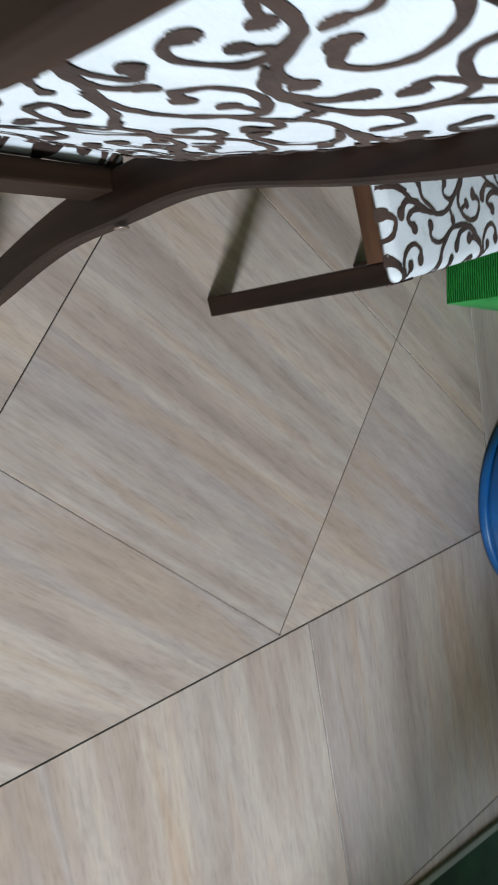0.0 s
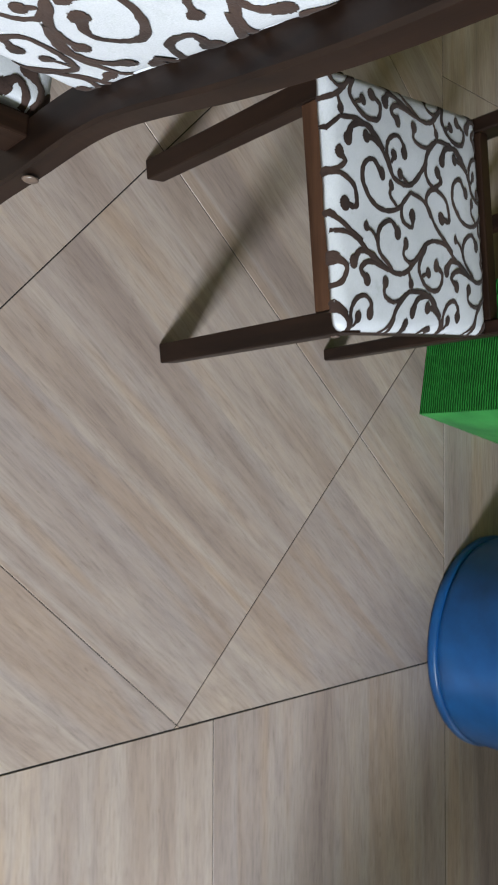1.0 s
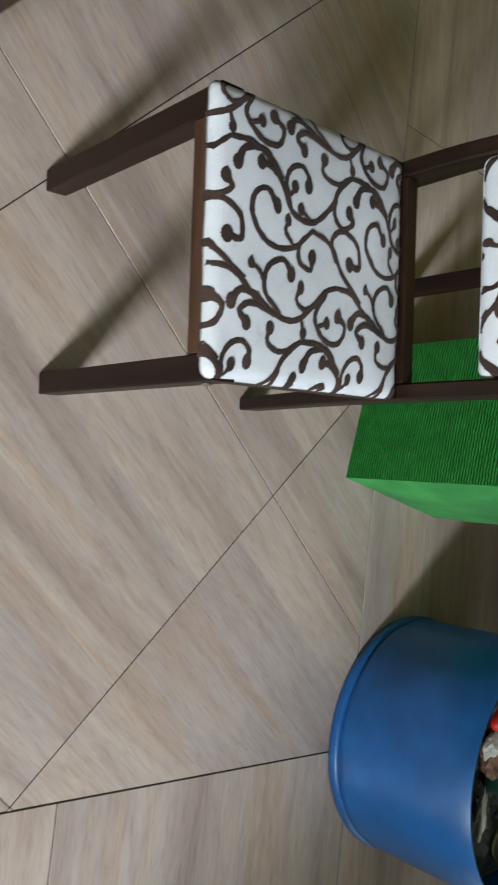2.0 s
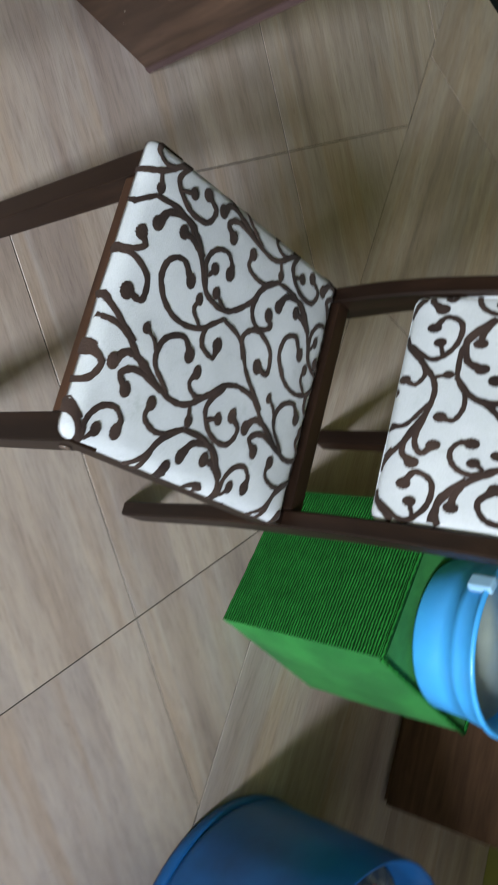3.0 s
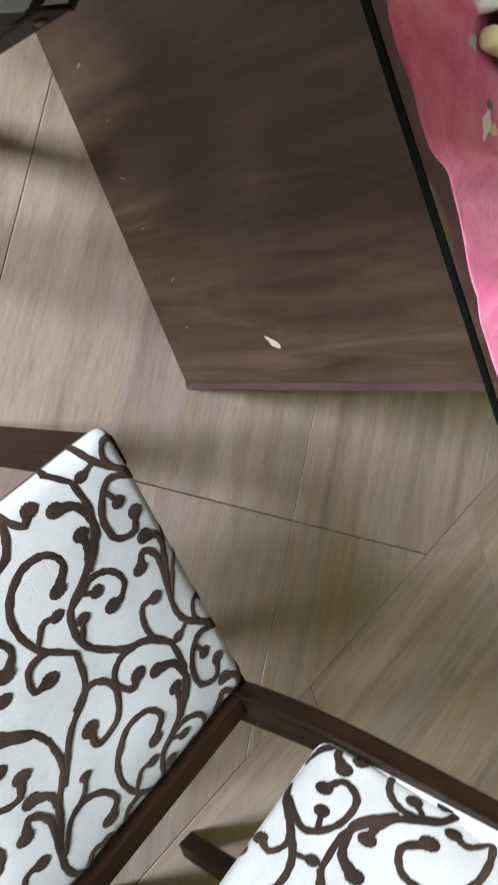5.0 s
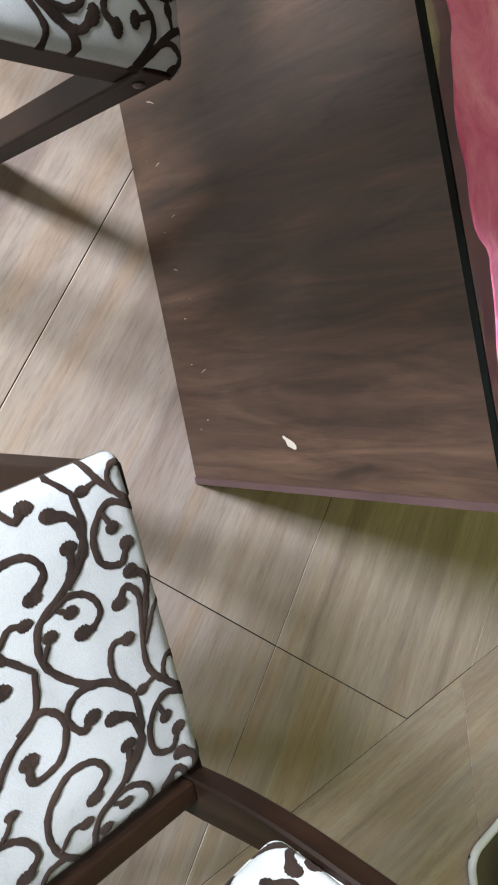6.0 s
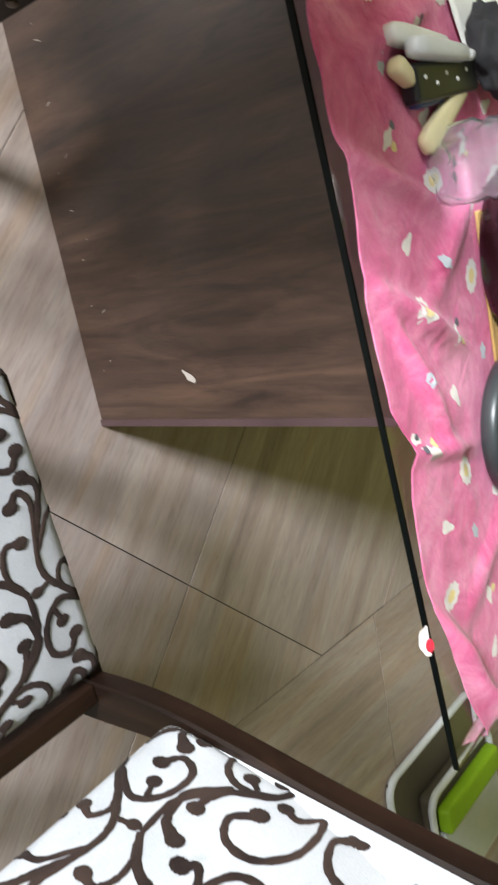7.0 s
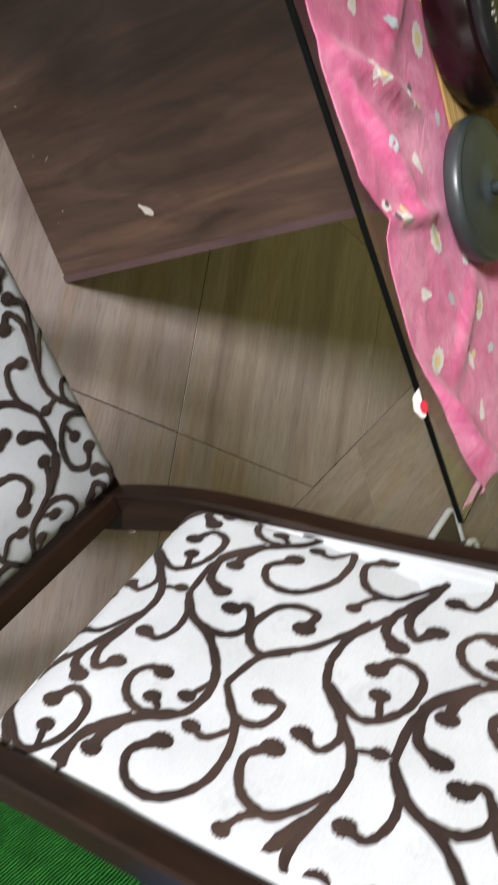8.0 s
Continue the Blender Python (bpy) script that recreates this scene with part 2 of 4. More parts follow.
box(DOOR_X + DOOR_W / 2, EAST + 0.15, SOUTH - 0.15, SOUTH, 0, HIGH, bm=bm)
box(DOOR_X - DOOR_W / 2, DOOR_X + DOOR_W / 2, SOUTH - 0.15, SOUTH, DOOR_H, HIGH, bm=bm)
tagged(part("wall_south", bm, BOUNCE_WALL), "unseen wall with a doorway, yellow-green to tint the shade", "wall", kind="structure")
# unseen wall end, added to keep the window's light off the east side
tagged(part("wall_bay", box(BAY - 0.12, BAY - 0.002, FAR, -2.02, 0, HIGH), BOUNCE_WALL), "unseen wall end added beside the window bay to shade the east side", "wall", kind="structure")
bm = box(WEST - 0.15, WIN_X - WIN_W / 2, FAR - 0.15, FAR, 0, HIGH)
box(WIN_X + WIN_W / 2, BAY, FAR - 0.15, FAR, 0, HIGH, bm=bm)
box(WIN_X - WIN_W / 2, WIN_X + WIN_W / 2, FAR - 0.15, FAR, 0, WIN_Z - WIN_H / 2, bm=bm)
box(WIN_X - WIN_W / 2, WIN_X + WIN_W / 2, FAR - 0.15, FAR, WIN_Z + WIN_H / 2, HIGH, bm=bm)
tagged(part("wall_far_south", bm, BOUNCE_WALL), "unseen wall with a high window, yellow-green to tint the shade", "wall", kind="structure")
bm = box(WEST - 0.15, EAST + 0.15, SOUTH - 0.15, NORTH + 0.15, HIGH, HIGH + 0.12)
box(WEST - 0.15, BAY, FAR - 0.15, SOUTH - 0.15, HIGH, HIGH + 0.12, bm=bm)
tagged(part("ceiling", bm, CEIL), "plain white painted ceiling", "ceiling", kind="structure")
floor = tagged(part("floor", box(WEST, EAST, FAR, NORTH, -0.12, -0.0012), GROUT), "floor of wood-look tiles laid diagonally inside a straight border", "floor", kind="structure")

# ---- chairs ----
SEAT = 0.188            # half the seat's width
PRINT_U, PRINT_V = -0.016, -0.030      # where the print lies on a back
ALONG, ACROSS = (0.0, -0.218), (-0.242, -0.126)     # the two steps of the print's repeat


def scroll_strokes():
    """Strokes of the scroll print: lists of (x, y, half width). One repeat has two wavy stems with scrolls, forked leaves and buds."""
    design = []

    def blob(x, y, r):
        design.append([(x + 0.99 * r * (k / 8 - 1), y, r * math.sqrt(max(0.02, 1 - (k / 8 - 1) ** 2))) for k in range(17)])

    def curl(points, wide, bud=0.0, root=0.55):
        """A stroke that swells from its root; with a bud it ends in a round drop."""
        line = smooth_line([(x, y, 0) for x, y in points], 7)
        n = len(line) - 1
        out = []
        for k, p in enumerate(line):
            t = k / n
            w = wide * (root + (1 - root) * math.sin(math.pi * min(1.0, 0.08 + 0.92 * t)) ** 0.7)
            if bud:
                w = max(w, wide * 0.62) + (0.55 * bud) * max(0.0, (t - 0.72) / 0.28) ** 1.5
            out.append((p.x, p.y, w))
        design.append(out)
        if bud:
            blob(points[-1][0], points[-1][1], 1.32 * bud)

    # upper stem, its crest scroll, forked leaf and the loop in its trough
    curl(((0.121, 0.162), (0.118, 0.120), (0.086, 0.085), (0.046, 0.060), (0.040, 0.024), (0.068, -0.012), (0.104, -0.032), (0.121, -0.056)), 0.0056, 0, 0.9)
    curl(((0.121, 0.162), (0.094, 0.191), (0.062, 0.197), (0.045, 0.181), (0.056, 0.160), (0.070, 0.167)), 0.0056, 0.0080)
    curl(((0.084, 0.080), (0.114, 0.108), (0.111, 0.140), (0.090, 0.152)), 0.0066, 0.0078, 0.8)
    curl(((0.084, 0.080), (0.096, 0.100), (0.098, 0.116)), 0.0066, 0.0076, 0.8)
    curl(((0.050, 0.062), (0.080, 0.073), (0.103, 0.064), (0.111, 0.046), (0.101, 0.033), (0.086, 0.033)), 0.0052, 0.0078)
    curl(((0.066, 0.066), (0.080, 0.058)), 0.0042, 0.0068)
    curl(((0.040, 0.026), (0.053, 0.046)), 0.0042, 0.0066)
    curl(((0.107, -0.036), (0.104, -0.015), (0.114, 0.004), (0.132, 0.001)), 0.0050, 0.0072)
    # large open scroll between the stems, with the branch that carries it
    curl(((0.029, 0.023), (-0.001, 0.060), (-0.002, 0.101), (0.026, 0.127), (0.055, 0.126), (0.067, 0.106), (0.048, 0.088)), 0.0056, 0.0080)
    curl(((-0.053, -0.080), (-0.021, -0.040), (0.016, -0.016), (0.029, 0.023)), 0.0054, 0, 0.8)
    curl(((0.029, 0.023), (0.006, 0.047), (-0.017, 0.046), (-0.024, 0.025), (-0.006, 0.022)), 0.0052, 0.0082)
    curl(((0.002, 0.058), (0.018, 0.072), (0.034, 0.068)), 0.0046, 0.0066)
    curl(((-0.005, -0.025), (0.024, -0.016), (0.042, -0.039), (0.026, -0.071), (-0.004, -0.074), (-0.002, -0.054)), 0.0056, 0.0086)
    # lower stem, its loop with two buds, open scroll and forked leaf
    curl(((-0.039, 0.189), (-0.045, 0.155), (-0.073, 0.121), (-0.094, 0.076), (-0.093, 0.045), (-0.070, 0.016), (-0.048, -0.006), (-0.039, -0.029)), 0.0056, 0, 0.9)
    curl(((-0.049, -0.009), (-0.085, 0.013), (-0.113, -0.008), (-0.115, -0.038), (-0.092, -0.050), (-0.078, -0.034)), 0.0056, 0.0078)
    curl(((-0.098, 0.008), (-0.090, -0.012)), 0.0044, 0.0070)
    curl(((-0.091, 0.076), (-0.062, 0.106), (-0.032, 0.100), (-0.019, 0.074), (-0.036, 0.060)), 0.0054, 0.0080)
    curl(((-0.058, 0.106), (-0.042, 0.114), (-0.032, 0.128)), 0.0042, 0.0058)
    curl(((-0.088, 0.092), (-0.071, 0.121), (-0.068, 0.143), (-0.084, 0.156)), 0.0064, 0.0080, 0.8)
    curl(((-0.092, 0.085), (-0.082, 0.124), (-0.094, 0.143), (-0.108, 0.131)), 0.0058, 0.0076, 0.8)
    curl(((-0.070, 0.014), (-0.078, 0.034), (-0.067, 0.048), (-0.050, 0.041)), 0.0050, 0.0072)
    curl(((-0.092, 0.038), (-0.110, 0.034)), 0.0040, 0.0062)

    strokes = []
    for i in range(-3, 4):
        for j in range(-2, 3):
            dx, dy = i * ALONG[0] + j * ACROSS[0], i * ALONG[1] + j * ACROSS[1]
            strokes += [[(x + dx, y + dy, w) for x, y, w in stroke] for stroke in design if abs(stroke[0][0] + dx) < 0.33 and abs(stroke[0][1] + dy) < 0.33]
    return strokes


STROKES = scroll_strokes()


def print_on(surface, half_u, half_v, du=0.0, dv=0.0, turned=0, lift=0.0009, wrap=0.0):
    """The scroll print as a thin flocked relief on a cushion. surface(u, v, lift) gives the point; turned: -1 or 1 on a back, where the stems run across."""
    bm = bmesh.new()
    for nr, stroke in enumerate(STROKES):
        rise = lift + 0.00006 * (nr % 9)
        run = []
        pts = [(turned * y + du, -x + dv, 0.73 * w) if turned else (x + du, y + dv, 0.73 * w) for x, y, w in stroke]
        for k, (x, y, w) in enumerate(pts):
            xa, ya, _ = pts[max(k - 1, 0)]
            xb, yb, _ = pts[min(k + 1, len(pts) - 1)]
            d = math.hypot(xb - xa, yb - ya) or 1.0
            nx, ny = -(yb - ya) / d, (xb - xa) / d
            jag = 1 + 0.09 * math.sin(17.0 * k + nr) + 0.06 * math.sin(41.0 * k)
            inside = abs(x) < half_u + wrap - 0.001 and abs(y) < half_v + wrap - 0.001
            cx, cy = abs(x) - half_u + 0.014, abs(y) - half_v + 0.014
            if cx > 0 and cy > 0 and math.hypot(cx, cy) > 0.013:
                inside = False
            if not inside:
                run = []
                continue
            row = []
            for s in (-1, -0.5, 0, 0.5, 1):
                u, v = x + s * w * jag * nx, y + s * w * jag * ny
                over = min(wrap, max(0.0, abs(u) - half_u, abs(v) - half_v))
                u, v = max(-half_u, min(half_u, u)), max(-half_v, min(half_v, v))
                p = Vector(surface(u, v, rise + (-0.0002 if abs(s) == 1 else 0.0005)))
                if wrap and (abs(u) == half_u or abs(v) == half_v):
                    # down over the cushion's side
                    p += Vector((0.0014 * (u / half_u) * (abs(u) == half_u), 0.0014 * (v / half_v) * (abs(v) == half_v), -over))
                row.append(bm.verts.new(p))
            if run:
                for i in range(4):
                    bm.faces.new((run[i], run[i + 1], row[i + 1], row[i]))
            run = row
    bmesh.ops.recalc_face_normals(bm, faces=bm.faces)
    return bm


def pillow_rise(u, v, hu, hv, puff, edge):
    """Height of a stuffed cushion over its flat base, rounded at the rim."""
    z = puff * (1 - (u / hu) ** 4) * (1 - (v / hv) ** 4)
    d = min(hu - abs(u), hv - abs(v))
    cx, cy = abs(u) - hu + 0.015, abs(v) - hv + 0.015
    if cx > 0 and cy > 0:
        d = max(0.0, 0.015 - math.hypot(cx, cy))
    if d < edge:
        z -= edge - math.sqrt(max(0.0, edge ** 2 - (edge - d) ** 2))
    return z + 0.0016 * noise.noise((u * 25, v * 25, 0.3)) + 0.0012 * noise.noise((u * 70, v * 70, 2.3))


def pillow(hu, hv, place, depth, n=30):
    """A stuffed cushion: place(u, v, w) maps plan and height to space; depth: how far the sides go down."""
    bm = bmesh.new()
    # rows crowd towards the rim, so that its roundness shows
    ts = [math.sin(math.pi / 2 * (2 * k / n - 1)) for k in range(n + 1)]
    flat_place, ru, rv = place, 0.015 / hu, 0.015 / hv

    def place(u, v, w):
        """Rounds the corners of the plan."""
        a, b = u / hu, v / hv
        qa, qb = (abs(a) - 1 + ru) / ru, (abs(b) - 1 + rv) / rv
        if qa > 0 and qb > 0:
            f = max(qa, qb) / math.hypot(qa, qb)
            a, b = math.copysign(1 - ru + ru * qa * f, a), math.copysign(1 - rv + rv * qb * f, b)
        return flat_place(hu * a, hv * b, w)

    grid = [[bm.verts.new(place(hu * a, hv * b, 0)) for a in ts] for b in ts]
    for i in range(n):
        for j in range(n):
            bm.faces.new((grid[i][j], grid[i][j + 1], grid[i + 1][j + 1], grid[i + 1][j]))
    rim = [grid[0][j] for j in range(n)] + [grid[i][n] for i in range(n)] + [grid[n][j] for j in range(n, 0, -1)] + [grid[i][0] for i in range(n, 0, -1)]
    plan = [(ts[j], -1) for j in range(n)] + [(1, ts[i]) for i in range(n)] + [(ts[j], 1) for j in range(n, 0, -1)] + [(-1, ts[i]) for i in range(n, 0, -1)]
    low = [bm.verts.new(place(hu * a, hv * b, -depth)) for a, b in plan]
    for i in range(len(rim)):
        j = (i + 1) % len(rim)
        bm.faces.new((rim[i], rim[j], low[j], low[i]))
    bm.faces.new(low)
    bmesh.ops.recalc_face_normals(bm, faces=bm.faces)
    return bm


# front face of the back post in side view: (height, y), y to the chair's front
POST = ((0.0, -0.258), (0.12, -0.234), (0.24, -0.208), (0.34, -0.190), (0.44, -0.180), (0.53, -0.178), (0.61, -0.185), (0.69, -0.200), (0.79, -0.222), (0.90, -0.241), (0.98, -0.250), (1.10, -0.259))


def post_face(z):
    return float(np.interp(z, [p[0] for p in POST], [p[1] for p in POST]))


def back_post(x0, x1):
    """A curved rear leg that runs up into the back."""
    line = smooth_line([(0, y, z) for z, y in POST], 5)
    rings = []
    for i, p in enumerate(line):
        d = (line[min(i + 1, len(line) - 1)] - line[max(i - 1, 0)]).normalized()
        back = Vector((0, -d.z, d.y))
        deep = 0.046 + 0.010 * math.exp(-((p.z - 0.47) / 0.12) ** 2)
        c = 0.003
        ring = []
        for x, t in ((x0 + c, 0), (x1 - c, 0), (x1, c), (x1, deep - c), (x1 - c, deep), (x0 + c, deep), (x0, deep - c), (x0, c)):
            q = p + back * t
            ring.append((x, q.y, max(0.0, q.z)))
        rings.append(ring)
    return loft(rings)


def chair(m, label):
    ob = empty("dining_chair", m, label, "chair", "dining chairs")
    s = SEAT

    w2, d2, mid = s - 0.002, 0.188, 0.016        # half width, half depth and middle of the cushion

    def seat_top(u, v, w):
        return (u, v + mid, 0.466 + pillow_rise(u, v, w2, d2, 0.014, 0.016) + w)

    def seat_place(u, v, w):
        return seat_top(u, v, 0) if w == 0 else (u * 0.985, v * 0.985 + mid, 0.458)

    cushion = part("seat_cushion", pillow(w2, d2, seat_place, 0.03), FABRIC, ob, "white upholstered seat with brown scroll print", True)
    part("scroll_print", print_on(seat_top, w2, d2, -0.005, 0.003, wrap=0.004), FLOCK, cushion, "raised brown scroll print", True)
    part("front_apron", box(-s + 0.036, s - 0.036, 0.166, 0.186, 0.402, 0.458, 0.002), RAW_WOOD, ob)
    for side in (-1, 1):
        a, b = sorted((side * s, side * (s - 0.036)))
        part("front_leg", box(a, b, 0.150, 0.188, 0.0, 0.458, 0.003), WALNUT_Z, ob)
        a, b = sorted((side * (s - 0.004), side * (s - 0.024)))
        part("side_apron", box(a, b, -0.190, 0.150, 0.402, 0.458, 0.002), WALNUT_Y, ob)
        a, b = sorted((side * (s - 0.002), side * (s - 0.028)))
        part("back_post", back_post(a, b), WALNUT_Z, ob)
        bolt = lathe([(0.0072, 0), (0.0075, 0.0015), (0.006, 0.003), (0.002, 0.0036)], 16)
        part("bolt_cap", bolt, BOLT, ob, "", True, pose(side * s, 0.169, 0.424, 0, 90 * side, 0))
        bolt = lathe([(0.0085, 0), (0.009, 0.0015), (0.0075, 0.003), (0.002, 0.0036)], 16)
        part("bolt_cap", bolt, BOLT, ob, "", True, pose(side * (s - 0.015), -0.238, 0.458, 90, 0, 0))
    part("rear_rail", box(-s + 0.028, s - 0.028, -0.203, -0.178, 0.418, 0.470, 0.003), WALNUT_X, ob)
    z0, z1 = 0.590, 1.055
    part("top_rail", box(-s + 0.028, s - 0.028, -0.294, -0.260, 1.057, 1.098, 0.004), WALNUT_X, ob)
    hu, hv = s - 0.0285, (z1 - z0) / 2

    def pad_face(sign):
        def place(u, v, w):
            z = (z0 + z1) / 2 + v
            y = post_face(z) - 0.014
            lean = Vector((0, 0.97, 0.24))
            off = sign * (0.006 + pillow_rise(u, v, hu, hv, 0.009, 0.008) + w)
            return tuple(Vector((u, y, z)) + lean * off)
        return place

    front, rear = pad_face(1), pad_face(-1)
    for place, name in ((front, "back_pad"), (rear, "back_pad")):
        def side_place(u, v, w, place=place):
            return place(u, v, 0) if w == 0 else place(u, v, -0.008 - pillow_rise(u, v, hu, hv, 0.009, 0.008))
        pad = part(name, pillow(hu, hv, side_place, 0.01), FABRIC, ob, "white upholstered back with brown scroll print", True)
        part("scroll_print", print_on(place, hu, hv, PRINT_U, PRINT_V, -1 if place is front else 1), FLOCK, pad, "raised brown scroll print", True)
    return ob


chair(pose(1.2615, 0.1925, 0, 0, 0, 93.6), "dark wooden dining chair, white brown-scrolled upholstery, pulled away from table")
chair(pose(0.471, 0.374, 0, 0, 0, -8.0), "dark wooden dining chair, white brown-scrolled upholstery, pushed towards table")

# ---- glass table ----
GLASS_TOP, TURN_TOP = 0.757, 5.6
table = empty("dining_table", pose(1.647, 0.6466, 0, 0, 0, TURN_TOP), "glass-topped dining table on a dark veneered board base", "table")
pane = part("glass_top", box(-1.72, -0.0015, 0.0015, 0.95, GLASS_TOP - 0.0065, GLASS_TOP), glass_material("table_glass", (0.95, 0.97, 0.95)), table, "clear glass table top")
pane.visible_shadow = False
EDGE = plain_material("dark_glass_edge", (0.002, 0.003, 0.0025), 0.5, 0.2, Specular_IOR_Level=0.1)
part("glass_edge", box(-1.7215, 0.0, -0.0015, 0.0014, GLASS_TOP - 0.0070, GLASS_TOP - 0.0005), EDGE, table, "dark polished glass edge")
part("glass_edge", box(-0.0014, 0.0015, 0.0016, 0.95, GLASS_TOP - 0.0070, GLASS_TOP - 0.0005), EDGE, table, "dark polished glass edge")
base = part("base_board", box(-0.72, 0.72, 0, 0.036, 0, GLASS_TOP - 0.0075, 0.002), PANEL_WOOD, table, "dark brown veneered board", m=pose(1.647, 0.6466, 0, 0, 0, TURN_TOP).inverted() @ pose(0.535, 0.811, 0, 0, 0, 0.3))
part("edge_band", box(0.709, 0.7215, -0.0025, 0.038, 0.0, GLASS_TOP - 0.008), BAND_WOOD, base, "reddish brown edge band")
CHIP = plain_material("bare_chip", (0.36, 0.32, 0.28), 0.8, 0.1)
bm = bmesh.new()
bm.faces.new([bm.verts.new((0.0075 * math.sin(a) * (1.0 if math.cos(a) > 0 else 0.55) + 0.0008 * math.sin(5 * a), -0.0008, 0.017 * math.cos(a))) for a in (2 * math.pi * k / 12 for k in range(12))])
part("bare_chip", bm, CHIP, base, "small bare chip in the veneer", m=pose(0.635, 0, 0.260, 0, 38, 0))
for k in range(14):
    x, z, r = -0.02 + 0.05 * k + 0.02 * math.sin(9 * k), 0.035 + 0.05 * abs(math.sin(5.3 * k)), 0.0011 + 0.0006 * math.sin(3.7 * k)
    bm = bmesh.new()
    bm.faces.new([bm.verts.new((r * (0.6 + 0.5 * math.sin(3 * a)) * math.sin(a), -0.0008, (2.0 + 2.2 * (k % 3)) * r * math.cos(a))) for a in (2 * math.pi * i / 9 for i in range(9))])
    part("bare_chip", bm, CHIP, base, m=pose(x, 0, z, 0, 25 * math.sin(k), 0))

# ---- window and door of the south wall ----
FRAME = plain_material("white_frame_paint", (0.70, 0.70, 0.68), 0.45, 0.06)
window = tagged(new("window_1"), "wide window with white painted frame, daylight outside", "window", kind="structure")
for x in (WIN_X - WIN_W / 2 + 0.025, WIN_X, WIN_X + WIN_W / 2 - 0.025):
    part("window_frame", box(x - 0.025, x + 0.025, FAR - 0.10, FAR - 0.05, WIN_Z - WIN_H / 2 + 0.05, WIN_Z + WIN_H / 2 - 0.05, 0.004), FRAME, window)
for z in (WIN_Z - WIN_H / 2 + 0.025, WIN_Z + WIN_H / 2 - 0.025):
    part("window_frame", box(WIN_X - WIN_W / 2, WIN_X + WIN_W / 2, FAR - 0.10, FAR - 0.05, z - 0.025, z + 0.025, 0.004), FRAME, window)

# ---- pink cloth on the table ----
CLOTH_Z = GLASS_TOP + 0.0016
FRONT_X = (-0.10, 0.60, 0.73, 0.796, 0.900, 0.940, 1.05, 1.18, 1.222, 1.286, 1.42, 1.566, 1.685)
FRONT_Y = (0.50, 0.553, 0.585, 0.570, 0.583, 0.600, 0.594, 0.608, 0.637, 0.625, 0.627, 0.682, 0.742)


def cloth_front(x):
    return float(np.interp(x, FRONT_X, FRONT_Y)) + 0.003 * noise.noise((x * 22, 0, 4.1))


def cloth_height(x, y):
    """Height of the cloth: creases on the glass, and a drop where it hangs over the edge."""
    ridge = 0.0
    for cx, cy, ang, wide, tall in ((0.95, 0.68, 1.25, 0.010, 0.007), (1.10, 0.70, 1.05, 0.012, 0.009), (1.17, 0.68, 0.5, 0.010, 0.008),
                                    (1.25, 0.70, 1.35, 0.009, 0.006), (1.50, 0.68, 0.55, 0.014, 0.010), (1.60, 0.74, 0.75, 0.012, 0.007),
                                    (0.80, 0.72, 1.9, 0.012, 0.006), (1.02, 0.80, 2.3, 0.014, 0.005), (1.42, 0.78, 2.2, 0.015, 0.004)):
        dx, dy = x - cx, y - cy
        across, along = -math.sin(ang) * dx + math.cos(ang) * dy, math.cos(ang) * dx + math.sin(ang) * dy
        ridge += 2.2 * tall * math.exp(-(across / wide) ** 2 - (along / 0.09) ** 2)
    z = CLOTH_Z + ridge + 0.0025 * (1 + noise.noise((x * 9, y * 9, 1.7))) + 0.0012 * (1 + noise.noise((x * 34, y * 34, 0.2)))
    over = max(0.0, x - (1.647 - 0.105 * (y - 0.6466)), (0.6466 + 0.105 * (x - 1.647)) - y)
    return z - min(over, 0.012) * 0.35 - max(0.0, over - 0.004) * 1.1


def cloth_material():
    n = Nodes("pink_printed_cotton")
    v = n.coords((1, 1, 1), False)
    blot = n.noise(v, 15.0, 6.0, 0.68, 0.6)
    col = n.ramp(blot, [(0.30, (0.50, 0.040, 0.15)), (0.5, (0.66, 0.125, 0.27)), (0.70, (0.77, 0.26, 0.40))])
    small = n.noise(v, 420.0, 2.0)
    grain = n.ramp(small, [(0.3, (0.9, 0.9, 0.9)), (0.7, (1.05, 1.05, 1.05))])
    col = n.mix(col, grain, 0.6, "MULTIPLY")
    n.bump(n.noise(v, 26.0, 5.0, 0.6, 0.8), 0.5, 0.008)
    return n.done(col, 0.8, Sheen_Weight=0.2)


PINK = cloth_material()
bm = bmesh.new()
NU, NV, BACK = 190, 84, 1.50
rows = []
for i in range(NU + 1):
    x = -0.08 + (1.690 + 0.08) * (i / NU)
    f = cloth_front(x)
    row = []
    for j in range(NV + 1):
        y = f + (BACK - f) * (j / NV) ** 1.35
        xx = x + (0.004 * noise.noise((y * 14, 2.0, 8.0)) if i == NU else 0)
        row.append(bm.verts.new((xx, y, cloth_height(xx, y))))
    rows.append(row)
for a, b in zip(rows, rows[1:]):
    for j in range(NV):
        bm.faces.new((a[j], b[j], b[j + 1], a[j + 1]))
cloth = tagged(part("tablecloth", bm, PINK, smooth=True), "creased pink printed cotton cloth on the glass table", "tablecloth")
thick = cloth.modifiers.new("thickness", "SOLIDIFY")
thick.thickness, thick.offset = 0.0012, 1.0
PRINT_WHITE = fabric_material("white_print", (0.72, 0.66, 0.62), (0.80, 0.75, 0.70), 500.0)
PRINT_GREY = fabric_material("grey_blue_print", (0.42, 0.46, 0.50), (0.52, 0.55, 0.58), 500.0)
PRINT_YELLOW = fabric_material("yellow_print", (0.72, 0.56, 0.22), (0.78, 0.64, 0.34), 500.0)
